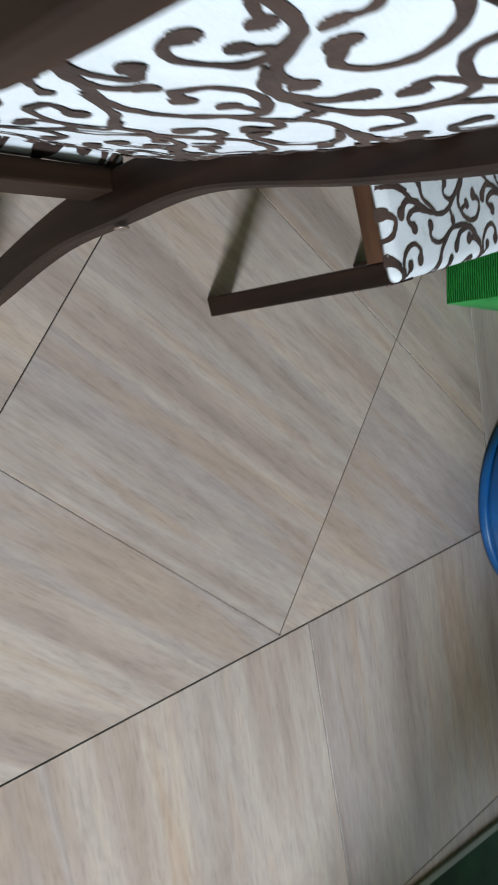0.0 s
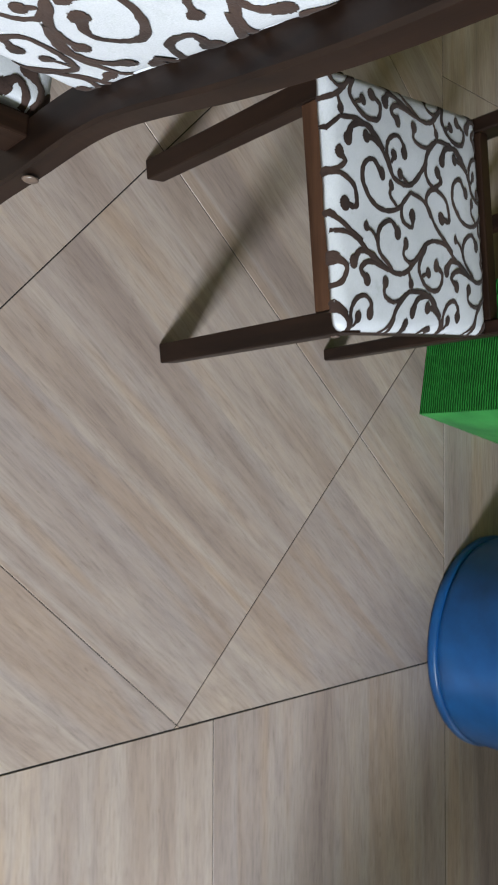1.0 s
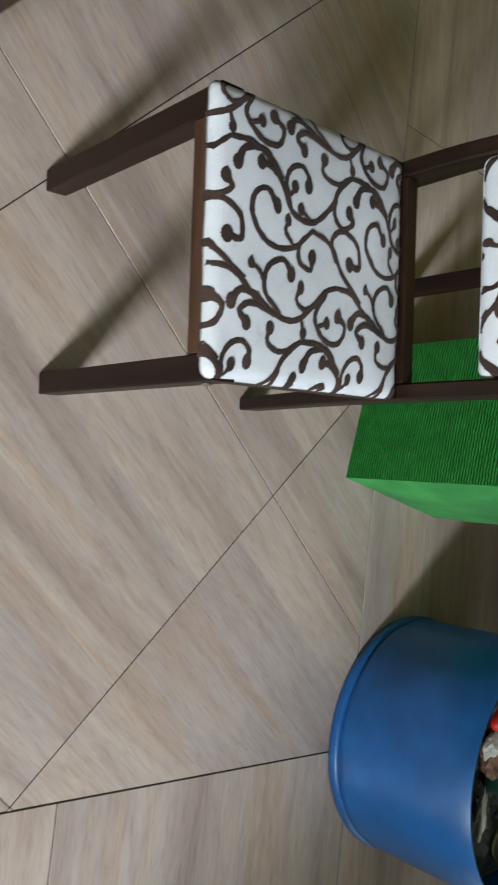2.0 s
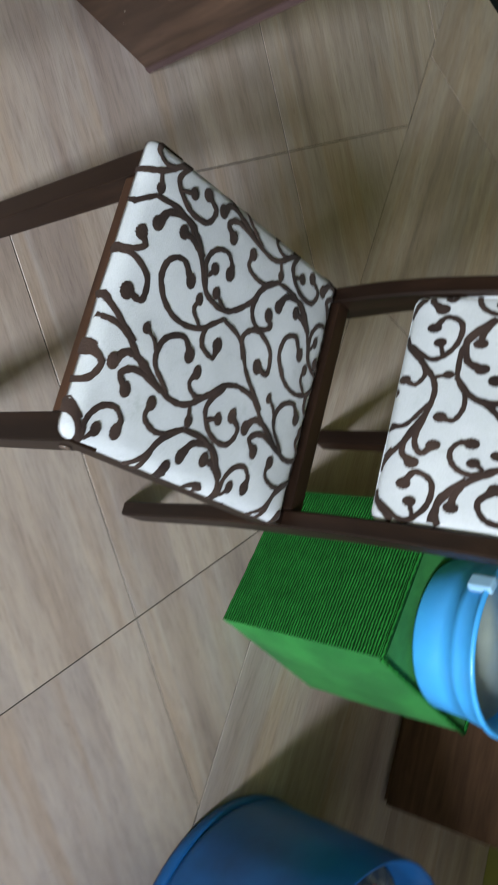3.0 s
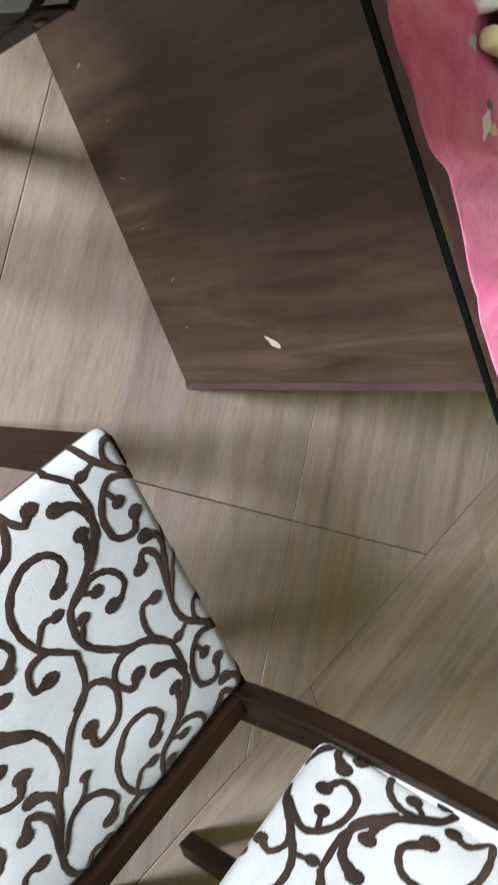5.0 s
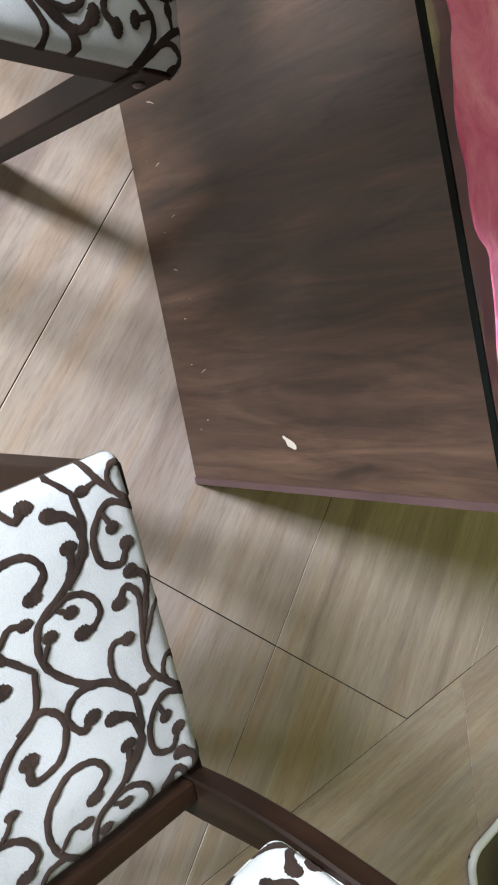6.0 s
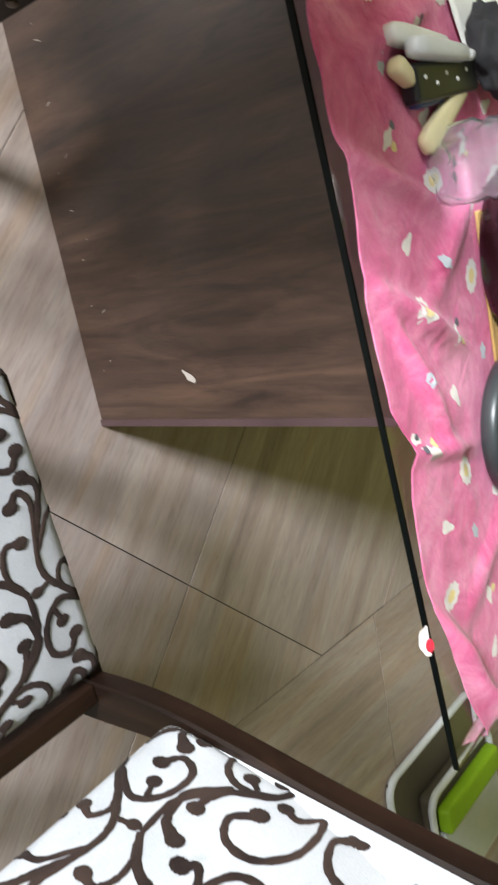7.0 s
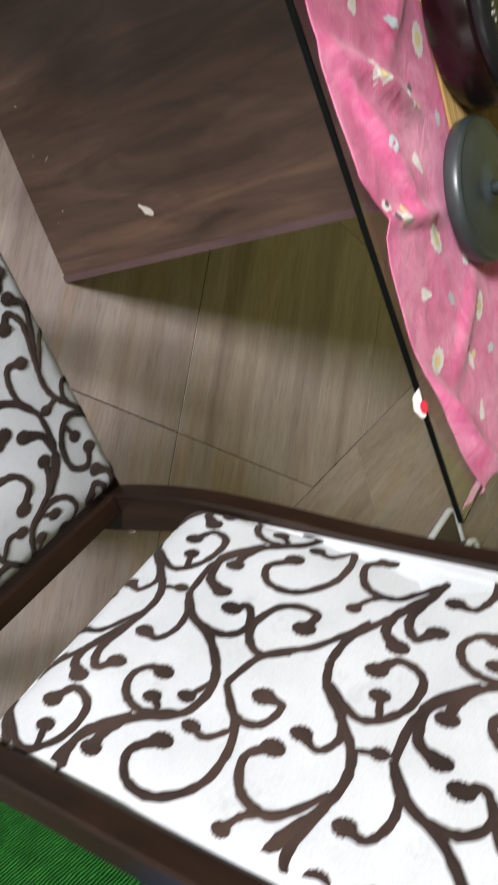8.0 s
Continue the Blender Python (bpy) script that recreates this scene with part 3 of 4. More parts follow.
PRINT_DARK = fabric_material("dark_grey_print", (0.10, 0.10, 0.12), (0.16, 0.15, 0.17), 500.0)
PRINT_RED = fabric_material("red_print", (0.60, 0.02, 0.04), (0.68, 0.04, 0.07), 500.0)


def cloth_print(x, y, rx, ry, turn, lobes, depth, mat, lift, name):
    """A flat printed shape that follows the cloth."""
    bm = bmesh.new()
    c, s = math.cos(turn), math.sin(turn)
    rings = []
    for k in (0.0, 0.5, 1.0):
        ring = []
        for i in range(40):
            a = 2 * math.pi * i / 40
            r = k * (1 - depth + depth * math.cos(lobes * a))
            u, v = r * rx * math.cos(a), r * ry * math.sin(a)
            px, py = x + c * u - s * v, y + s * u + c * v
            ring.append((px, py, cloth_height(px, py) + 0.0012 + lift))
        rings.append(ring)
    bm = loft(rings[1:], True, False)
    bm.faces.new([v for v in bm.verts][:40][::-1])
    bmesh.ops.recalc_face_normals(bm, faces=bm.faces)
    return part(name, bm, mat, cloth)


rnd = random.Random(5)
spots = []
for i in range(19):
    for j in range(8):
        x, y = 0.10 + 0.082 * i + 0.5 * 0.082 * (j % 2) + rnd.uniform(-0.014, 0.014), 0.680 + 0.080 * j + rnd.uniform(-0.012, 0.012)
        if x < 1.62 and y > cloth_front(x) + 0.03:
            spots.append((x, y, (i + 2 * j) % 4))
for x, y, kind in spots:
    turn = rnd.uniform(0, 3.1)
    if kind == 0:
        cloth_print(x, y, 0.023, 0.015, turn, 10, 0.07, PRINT_WHITE, 0.0004, "daisy_print")
        cloth_print(x, y, 0.010, 0.007, turn, 5, 0.05, PRINT_YELLOW, 0.0008, "daisy_print")
    elif kind == 1:
        cloth_print(x, y, 0.012, 0.0075, turn, 5, 0.14, PRINT_GREY, 0.0004, "clover_print")
    elif kind == 2:
        cloth_print(x, y, 0.008, 0.017, turn, 4, 0.16, PRINT_WHITE, 0.0004, "toy_print")
        cloth_print(x + 0.013 * math.cos(turn), y + 0.013 * math.sin(turn), 0.006, 0.006, turn, 3, 0.1, PRINT_YELLOW, 0.0008, "toy_print")
        cloth_print(x - 0.018 * math.sin(turn), y + 0.018 * math.cos(turn), 0.006, 0.005, turn, 3, 0.1, PRINT_DARK, 0.0008, "toy_print")
    else:
        cloth_print(x, y, 0.017, 0.009, turn, 3, 0.18, PRINT_WHITE, 0.0004, "leaf_print")
cloth_print(1.226, 0.650, 0.020, 0.007, 0.8, 3, 0.1, PRINT_WHITE, 0.0006, "hem_print")
cloth_print(1.219, 0.648, 0.005, 0.004, 0.8, 3, 0.1, PRINT_DARK, 0.0010, "hem_print")
# scalloped flap of the hem that hangs over the glass edge
bm = bmesh.new()
pts = []
for i in range(25):
    a = math.pi * i / 24
    r = 0.022 * (1 + 0.10 * abs(math.sin(3.5 * a)))
    pts.append((1.455 + 0.80 * r * math.cos(a), 0.622 - 0.42 * r * math.sin(a), GLASS_TOP + 0.001 - 0.34 * r * math.sin(a)))
bm.faces.new([bm.verts.new(p) for p in pts])
flap = part("hem_flap", bm, PRINT_WHITE, cloth, "white scalloped hem flap")
mod = flap.modifiers.new("thickness", "SOLIDIFY")
mod.thickness = 0.0015
bm = bmesh.new()
bm.faces.new([bm.verts.new((1.459 + 0.009 * math.cos(a), 0.6185 - 0.0055 * math.sin(a) * 0.8, GLASS_TOP + 0.0035 - 0.003 * math.sin(a))) for a in (2 * math.pi * k / 14 for k in range(14))])
part("hem_print", bm, PRINT_RED, cloth, "red printed spot on the hem")

# ---- things on the table ----
CLOTH_TOP = CLOTH_Z + 0.008
STRAW = wood_material("woven_straw", (0.30, 0.17, 0.05), (0.62, 0.42, 0.18), 0.7, 0, 0.5)
mat_thing = empty("placemat", pose(1.192, 0.856, CLOTH_TOP, 0, 0, 1.5), "golden woven straw placemat under the canister and lid", "placemat")
for k in range(48):
    y = 0.003 + 0.0062 * k
    part("straw_rib", box(-0.195, 0.178 + rnd.uniform(-0.004, 0.006), y, y + 0.0056, 0.0, 0.0035 + rnd.uniform(0, 0.0008), 0.001, 1), STRAW, mat_thing)
MAT_TOP = CLOTH_TOP + 0.0045

MAROON = plain_material("dark_maroon_lacquer", (0.011, 0.0025, 0.003), 0.25, 0.6, 9.0)
BLACK = plain_material("black_plastic", (0.008, 0.009, 0.010), 0.28, 0.3, 12.0)
canister = empty("round_canister", pose(1.063, 0.952, MAT_TOP, 0, 0, 20), "round dark maroon canister with a black lid", "canister")
part("body", lathe([(0.106, 0.0), (0.114, 0.003), (0.119, 0.012), (0.121, 0.030), (0.121, 0.056), (0.119, 0.060)], 72), MAROON, canister, "dark maroon lacquered body", True)
lid = part("lid", lathe([(0.1185, 0.0605), (0.1195, 0.063), (0.1195, 0.072), (0.117, 0.076), (0.090, 0.078), (0.040, 0.079), (0.004, 0.0795)], 72), BLACK, canister, "black lid with white printed bars", True)
PRINT_BAR = plain_material("white_ink", (0.72, 0.72, 0.72), 0.5, 0.05)
for k in range(72):
    a = 2 * math.pi * k / 72
    if k % 9 in (4, 8):
        continue
    part("printed_bar", box(0.094, 0.094 + rnd.choice((0.006, 0.010, 0.012)), -0.0011, 0.0011, 0.0792, 0.0797), PRINT_BAR, lid, m=pose(0, 0, 0, 0, 0, math.degrees(a)))
for k in range(30):
    r, a = rnd.uniform(0.02, 0.08), rnd.uniform(0, 6.28)
    part("printed_bar", box(-0.006, 0.006, -0.0012, 0.0012, 0.0803, 0.0808), PRINT_BAR, lid, m=pose(r * math.cos(a), r * math.sin(a), 0, 0, 0, 35))

SLATE = plain_material("slate_grey_plastic", (0.030, 0.038, 0.038), 0.34, 0.18, 14.0)
pot_lid = empty("pot_lid", pose(1.272, 0.877, MAT_TOP, 0, 0, 0), "slate-grey round pot lid with a centre knob", "lid")
part("dome", lathe([(0.089, 0.0), (0.0940, 0.002), (0.0955, 0.012), (0.0945, 0.019), (0.0915, 0.0228), (0.0880, 0.0234), (0.0862, 0.0222), (0.0840, 0.0226), (0.0800, 0.0245), (0.040, 0.0262), (0.024, 0.0268), (0.022, 0.0295), (0.004, 0.0300)], 72), SLATE, pot_lid, "", True)
part("knob", lathe([(0.010, 0.030), (0.009, 0.038), (0.013, 0.044), (0.0165, 0.050), (0.0155, 0.056), (0.010, 0.0585), (0.002, 0.059)], 32), SLATE, pot_lid, "", True)

CLEAR = Nodes("clear_plastic").done((0.93, 0.95, 0.98), 0.06, Transmission_Weight=0.96, IOR=1.5)
bottle = empty("plastic_bottle", pose(0.945, 0.786, CLOTH_TOP, 0, 0, 40) @ Matrix.Scale(1.28, 4), "clear plastic bottle with a bright label, standing", "bottle")
outer = [(0.010, 0.008), (0.024, 0.0), (0.030, 0.003), (0.033, 0.012), (0.0335, 0.035), (0.0315, 0.044), (0.0340, 0.050), (0.0325, 0.056), (0.0342, 0.062), (0.0325, 0.069), (0.0340, 0.075), (0.0340, 0.165), (0.032, 0.178), (0.028, 0.195), (0.020, 0.215), (0.0130, 0.230), (0.0125, 0.245)]
prof = outer + [(max(0.004, r - 0.0014), z + (0.0012 if z < 0.02 else 0.0)) for r, z in reversed(outer)]
bm = bmesh.new()
seg = 60
loft([[((r + (0.0034 * math.cos(5 * 2 * math.pi * i / seg) if z < 0.04 else 0.0005 * math.cos(12 * 2 * math.pi * i / seg))) * math.cos(2 * math.pi * i / seg), (r + (0.0034 * math.cos(5 * 2 * math.pi * i / seg) if z < 0.04 else 0.0005 * math.cos(12 * 2 * math.pi * i / seg))) * math.sin(2 * math.pi * i / seg), z) for i in range(seg)] for r, z in prof], True, True, bm)
shell = part("shell", bm, CLEAR, bottle, "clear plastic", True)
shell.visible_shadow = False
LABEL = plain_material("white_label", (0.80, 0.80, 0.78), 0.4, 0.03)
label_part = part("label", lathe([(0.0344, 0.075), (0.0346, 0.076), (0.0346, 0.154), (0.0344, 0.155)], 60, False), LABEL, bottle, "white label with orange, yellow and green patches", True)
PATCHES = [plain_material(nm, c, 0.4, 0.1) for nm, c in (("orange_ink", (0.75, 0.20, 0.03)), ("yellow_ink", (0.80, 0.50, 0.04)), ("green_ink", (0.16, 0.50, 0.14)), ("blue_ink", (0.10, 0.25, 0.65)), ("rose_ink", (0.75, 0.20, 0.35)))]
for k in range(70):
    a0, z0 = rnd.uniform(0, 6.28), rnd.choice((0.079, 0.088, 0.097, 0.122, 0.130, 0.138)) + rnd.uniform(-0.003, 0.003)
    da, dz = rnd.uniform(0.14, 0.42), rnd.uniform(0.008, 0.014)
    bm = loft([[((0.0349 + 0.00001 * k) * math.cos(a0 + da * i / 4), (0.0349 + 0.00001 * k) * math.sin(a0 + da * i / 4), z) for i in range(5)] for z in (z0, z0 + dz)], False, False)
    part("printed_patch", bm, PATCHES[k % 5], label_part)
part("cap", lathe([(0.0145, 0.236), (0.015, 0.238), (0.015, 0.256), (0.0135, 0.258), (0.002, 0.2585)], 32), plain_material("white_cap", (0.7, 0.7, 0.72), 0.4), bottle, "white screw cap", True)

# a heap of small tools and pens
CREAM = plain_material("cream_plastic", (0.66, 0.58, 0.36), 0.45, 0.1)
IVORY = plain_material("white_plastic", (0.72, 0.72, 0.70), 0.35, 0.06)
NAVY = plain_material("navy_plastic", (0.01, 0.03, 0.16), 0.35, 0.2)
ZC = CLOTH_TOP


def stick(name, label, category, x, y, z, turn, length, wide, tall, mat, tip=None):
    """A tapered rounded handle with a separate end."""
    ob = empty(name, pose(x, y, z, 0, 0, turn), label, category)
    rings = []
    for t, k in ((0.0, 0.55), (0.04, 0.9), (0.2, 1.0), (0.6, 0.92), (0.92, 0.8), (1.0, 0.5)):
        rings.append([(length * (t - 0.5), 0.5 * wide * k * math.copysign(abs(math.cos(a)) ** 0.6, math.cos(a)), tall * 0.5 + 0.5 * tall * k * math.copysign(abs(math.sin(a)) ** 0.6, math.sin(a))) for a in (2 * math.pi * i / 16 + 0.1 for i in range(16))])
    part("handle", loft(rings), mat, ob, "", True)
    part("tip", lathe([(0.30 * tall, 0.0), (0.28 * tall, 0.014), (0.1 * tall, 0.02)], 14), tip or mat, ob, "", True, pose(length * 0.49, 0, tall * 0.5, 0, 90, 0))
    return ob


stick("marker_pen", "white marker pen in a heap on the pink cloth", "pen", 0.812, 0.748, ZC, 87, 0.125, 0.022, 0.022, IVORY)
stick("marker_pen", "silver-white marker pen in a heap on the pink cloth", "pen", 0.826, 0.765, ZC + 0.014, 89, 0.125, 0.022, 0.022, plain_material("silver_plastic", (0.55, 0.57, 0.58), 0.3, 0.08))
stick("box_cutter", "cream and white box cutter beside the bottle", "cutter", 0.888, 0.790, ZC, 120, 0.13, 0.026, 0.018, CREAM, IVORY)
stick("lighter", "navy blue plastic lighter under the pens", "lighter", 0.868, 0.757, ZC, 95, 0.07, 0.022, 0.014, NAVY)
stick("cork_stub", "small cream stub beside the pens", "stub", 0.846, 0.706, ZC, 60, 0.035, 0.02, 0.02, CREAM)
remote = empty("remote_control", pose(0.850, 0.790, ZC, 0, 0, 96), "black remote control with pale buttons", "remote control")
body = part("body", box(-0.075, 0.075, -0.020, 0.020, 0.0, 0.020, 0.006, 3), BLACK, remote, "", True)
for k in range(5):
    part("button", lathe([(0.0024, 0.0198), (0.0024, 0.0212), (0.0012, 0.0216)], 12), IVORY, body, "pale button", m=pose(-0.055 + 0.025 * k, 0.004 * (-1) ** k, 0))
charger = empty("dark_pouch", pose(0.820, 0.905, ZC, 0, 0, 30), "crumpled dark grey pouch behind the pens", "pouch")
bm = bmesh.new()
bmesh.ops.create_icosphere(bm, subdivisions=4, radius=1.0)
for v in bm.verts:
    k = 1 + 0.28 * noise.noise(v.co * 2.3) + 0.10 * noise.noise(v.co * 6.0)
    v.co = Vector((v.co.x * 0.052 * k, v.co.y * 0.040 * k, max(0.0, 0.024 + v.co.z * 0.026 * k)))
part("pouch", bm, fabric_material("dark_grey_cloth", (0.02, 0.02, 0.022), (0.07, 0.07, 0.075), 300.0), charger, "", True)
paper = empty("paper_sheet", pose(0.740, 0.950, ZC + 0.001, 0, 0, 25), "blank white paper sheet lying on the pink cloth", "paper")
bm = bmesh.new()
bmesh.ops.create_grid(bm, x_segments=14, y_segments=14, size=0.5, matrix=Matrix.Diagonal((0.15, 0.21, 1, 1)))
for v in bm.verts:
    v.co.z = 0.004 + 0.006 * (v.co.x / 0.075) ** 2 * (1 if v.co.x > 0 else 0.3)
sheet = part("sheet", bm, plain_material("white_paper", (0.82, 0.82, 0.80), 0.8, 0.03), paper, "", True)
mod = sheet.modifiers.new("thickness", "SOLIDIFY")
mod.thickness = 0.0006
black_bowl = empty("black_pot", pose(0.93, 1.16, CLOTH_TOP, 0, 0, 0), "glossy black round pot at the table's middle", "pot")
part("body", lathe([(0.070, 0.0), (0.086, 0.004), (0.098, 0.03), (0.100, 0.075), (0.102, 0.080), (0.098, 0.0815), (0.094, 0.076), (0.088, 0.020), (0.004, 0.012)], 56), BLACK, black_bowl, "", True)

# ---- green pouf and the tub on it ----
TURF = turf_material()
SMOOTH_GREEN = fabric_material("smooth_green_felt", (0.016, 0.130, 0.028), (0.028, 0.205, 0.042), 260.0)
pouf = empty("green_pouf", pose(1.874, -0.092, 0, 0, 0, -12.5), "square green felt pouf with ribbed front", "pouf")
PW, PD, PH = 0.325, 0.37, 0.40


def bulged_face(corner, du, dv, nu, nv, normal, bulge):
    bm = bmesh.new()
    c, a, b, n = Vector(corner), Vector(du), Vector(dv), Vector(normal)
    grid = []
    for i in range(nu + 1):
        row = []
        for j in range(nv + 1):
            s, t = i / nu, j / nv
            h = bulge * (1 - (2 * s - 1) ** 4) * (1 - (2 * t - 1) ** 4) + 0.0015 * noise.noise((c + a * s + b * t) * 40)
            row.append(bm.verts.new(c + a * s + b * t + n * h))
        grid.append(row)
    for i in range(nu):
        for j in range(nv):
            bm.faces.new((grid[i][j], grid[i + 1][j], grid[i + 1][j + 1], grid[i][j + 1]))
    bmesh.ops.recalc_face_normals(bm, faces=bm.faces)
    return bm


inner = part("core", box(0.004, PD - 0.004, 0.004, PW - 0.004, 0.0, PH - 0.004), SMOOTH_GREEN, pouf)
part("front_panel", bulged_face((0, 0, 0), (0, PW, 0), (0, 0, PH), 24, 24, (-1, 0, 0), 0.004), TURF, pouf, "dark green ribbed felt", True)
part("side_panel", bulged_face((0, 0, 0), (PD, 0, 0), (0, 0, PH), 24, 24, (0, -1, 0), 0.016), SMOOTH_GREEN, pouf, "bright green smooth felt", True)
part("side_panel", bulged_face((0, PW, 0), (PD, 0, 0), (0, 0, PH), 24, 24, (0, 1, 0), 0.016), SMOOTH_GREEN, pouf, "", True)
part("top_panel", bulged_face((0, 0, PH), (PD, 0, 0), (0, PW, 0), 24, 24, (0, 0, 1), 0.006), SMOOTH_GREEN, pouf, "", True)
for a, b in (((0, 0), (0, PW)), ((0, PW), (PD, PW)), ((PD, PW), (PD, 0)), ((PD, 0), (0, 0))):
    part("piping", tube([(a[0] + (b[0] - a[0]) * k / 10, a[1] + (b[1] - a[1]) * k / 10, PH) for k in range(11)], 0.006, 8), TURF, pouf, "", True)

SKY_BLUE = plain_material("sky_blue_plastic", (0.055, 0.350, 0.790), 0.30, 0.10, 5.0)
tub = empty("plastic_tub", pose(2.076, 0.002, PH + 0.007, 0, 0, -12), "sky-blue plastic tub standing on the green pouf", "tub")
tub_prof = [(0.004, 0.004), (0.128, 0.002), (0.140, 0.003), (0.145, 0.010), (0.149, 0.060), (0.150, 0.085), (0.153, 0.086), (0.156, 0.100), (0.161, 0.128), (0.168, 0.131), (0.169, 0.137), (0.163, 0.140), (0.156, 0.136), (0.150, 0.100), (0.140, 0.055), (0.130, 0.014), (0.118, 0.009), (0.004, 0.008)]
part("body", lathe(tub_prof, 72), SKY_BLUE, tub, "", True)
part("inner_film", lathe([(0.146, 0.090), (0.1385, 0.056), (0.1285, 0.0165), (0.117, 0.0112), (0.060, 0.0108), (0.004, 0.0109)], 48), plain_material("pale_soap_film", (0.42, 0.48, 0.46), 0.45, 0.2), tub, "greyish dried film inside the tub", True)
for k in (0, 180):
    part("lug", box(-0.014, 0.014, 0.158, 0.176, 0.100, 0.146, 0.004, 2), plain_material("pale_blue_lug", (0.30, 0.52, 0.75), 0.35), tub, "pale blue handle lug", m=pose(0, 0, 0, 0, 0, 75 + k))

# ---- blue drum with rubbish ----
DRUM_BLUE = plain_material("deep_blue_plastic", (0.007, 0.085, 0.285), 0.34, 0.35, 5.0, 0.08)
drum = empty("blue_drum", pose(2.158, -0.705, 0, 0, 0, 0), "cut-down deep blue plastic drum used as a bin", "drum")
R = 0.276
part("foot_ring", lathe([(R - 0.012, 0.0), (R + 0.002, 0.002), (R + 0.006, 0.010), (R + 0.006, 0.024), (R + 0.001, 0.029), (R - 0.012, 0.029)], 96), DRUM_BLUE, drum, "raised foot ring, scuffed paler", True)
part("wall", lathe([(R - 0.002, 0.0292), (R - 0.001, 0.034), (R + 0.003, 0.038), (R, 0.048), (R + 0.003, 0.15), (R + 0.003, 0.26), (R, 0.368), (R - 0.002, 0.370), (R - 0.005, 0.369), (R - 0.005, 0.25), (R - 0.004, 0.05), (R - 0.006, 0.0292)], 96, False), DRUM_BLUE, drum, "", True)
part("bottom", lathe([(R - 0.012, 0.030), (R - 0.012, 0.034), (0.01, 0.034), (0.01, 0.030)], 64), DRUM_BLUE, drum)


def crumple(name, label, category, m, size, mat, seed, detail=4):
    ob = empty(name, m, label, category)
    bm = bmesh.new()
    bmesh.ops.create_icosphere(bm, subdivisions=detail, radius=1.0)
    off = Vector((seed * 3.1, seed * 1.7, seed * 0.9))
    for v in bm.verts:
        d = v.co.normalized()
        k = 1 + 0.35 * noise.noise(d * 1.8 + off) - 0.20 * abs(noise.noise(d * 5.0 + off)) + 0.06 * noise.noise(d * 13 + off)
        v.co = Vector((d.x * size[0] * k, d.y * size[1] * k, d.z * size[2] * k))
    part("crumpled_sheet", bm, mat, ob)
    return ob


GREY_BAG = plain_material("grey_plastic_bag", (0.08, 0.09, 0.085), 0.35, 0.4, 8.0)
PAPER = plain_material("waste_paper", (0.62, 0.60, 0.56), 0.75, 0.08)
rubbish = empty("bin_liner", pose(2.158, -0.705, 0.235, 0, 0, 0), "dark crumpled plastic bag filling the drum", "bag")
bm = bmesh.new()
NR = 26
center = bm.verts.new((0, 0, 0.02))
ring0 = None
for k in range(1, NR + 1):
    ring = []
    for i in range(60):
        a, r = 2 * math.pi * i / 60, (R - 0.010) * k / NR
        p = Vector((r * math.cos(a), r * math.sin(a), 0))
        ring.append(bm.verts.new((p.x, p.y, 0.03 * noise.noise(p * 14) + 0.018 * abs(noise.noise(p * 38)) + 0.02)))
    for i in range(60):
        if ring0:
            bm.faces.new((ring0[i], ring0[(i + 1) % 60], ring[(i + 1) % 60], ring[i]))
        else:
            bm.faces.new((center, ring[i], ring[(i + 1) % 60]))
    ring0 = ring
part("film", bm, GREY_BAG, rubbish)
crumple("paper_scrap", "torn white paper scrap in the drum", "paper", pose(2.053, -0.795, 0.293, 25, 20, 40), (0.060, 0.042, 0.010), PAPER, 2)
crumple("paper_scrap", "torn white paper scrap in the drum", "paper", pose(2.081, -0.650, 0.293, -10, 10, 10), (0.045, 0.022, 0.010), plain_material("white_card", (0.75, 0.75, 0.74), 0.6), 5)
crumple("food_wrapper", "crumpled brown food wrapper in the drum", "wrapper", pose(2.113, -0.680, 0.283, 0, 10, 70), (0.050, 0.045, 0.026), plain_material("brown_wrapper", (0.22, 0.12, 0.08), 0.5, 0.5, 30.0), 7)
stick("toy_handle", "bright red plastic handle lying in the drum", "handle", 2.128, -0.562, 0.290, 40, 0.15, 0.030, 0.024, plain_material("red_plastic", (0.60, 0.025, 0.015), 0.35, 0.15))
cup = empty("green_cup", pose(2.143, -0.745, 0.250, 0, 20, 30), "dark green plastic cup tipped in the drum", "cup")
part("wall", lathe([(0.028, 0.0), (0.030, 0.002), (0.038, 0.075), (0.0395, 0.077), (0.0375, 0.078), (0.035, 0.070), (0.027, 0.006), (0.002, 0.004)], 40), plain_material("dark_green_plastic", (0.015, 0.055, 0.045), 0.35, 0.2), cup, "", True)
tin = empty("jar_lid", pose(2.168, -0.875, 0.288, 10, -15, 0), "olive metal jar lid in the drum", "lid")
part("disc", lathe([(0.046, 0.0), (0.048, 0.002), (0.048, 0.010), (0.046, 0.012), (0.040, 0.0105), (0.002, 0.0105)], 40), plain_material("olive_tin", (0.12, 0.12, 0.06), 0.35, 0.3, 20.0, 0.05, 0.6), tin, "", True)

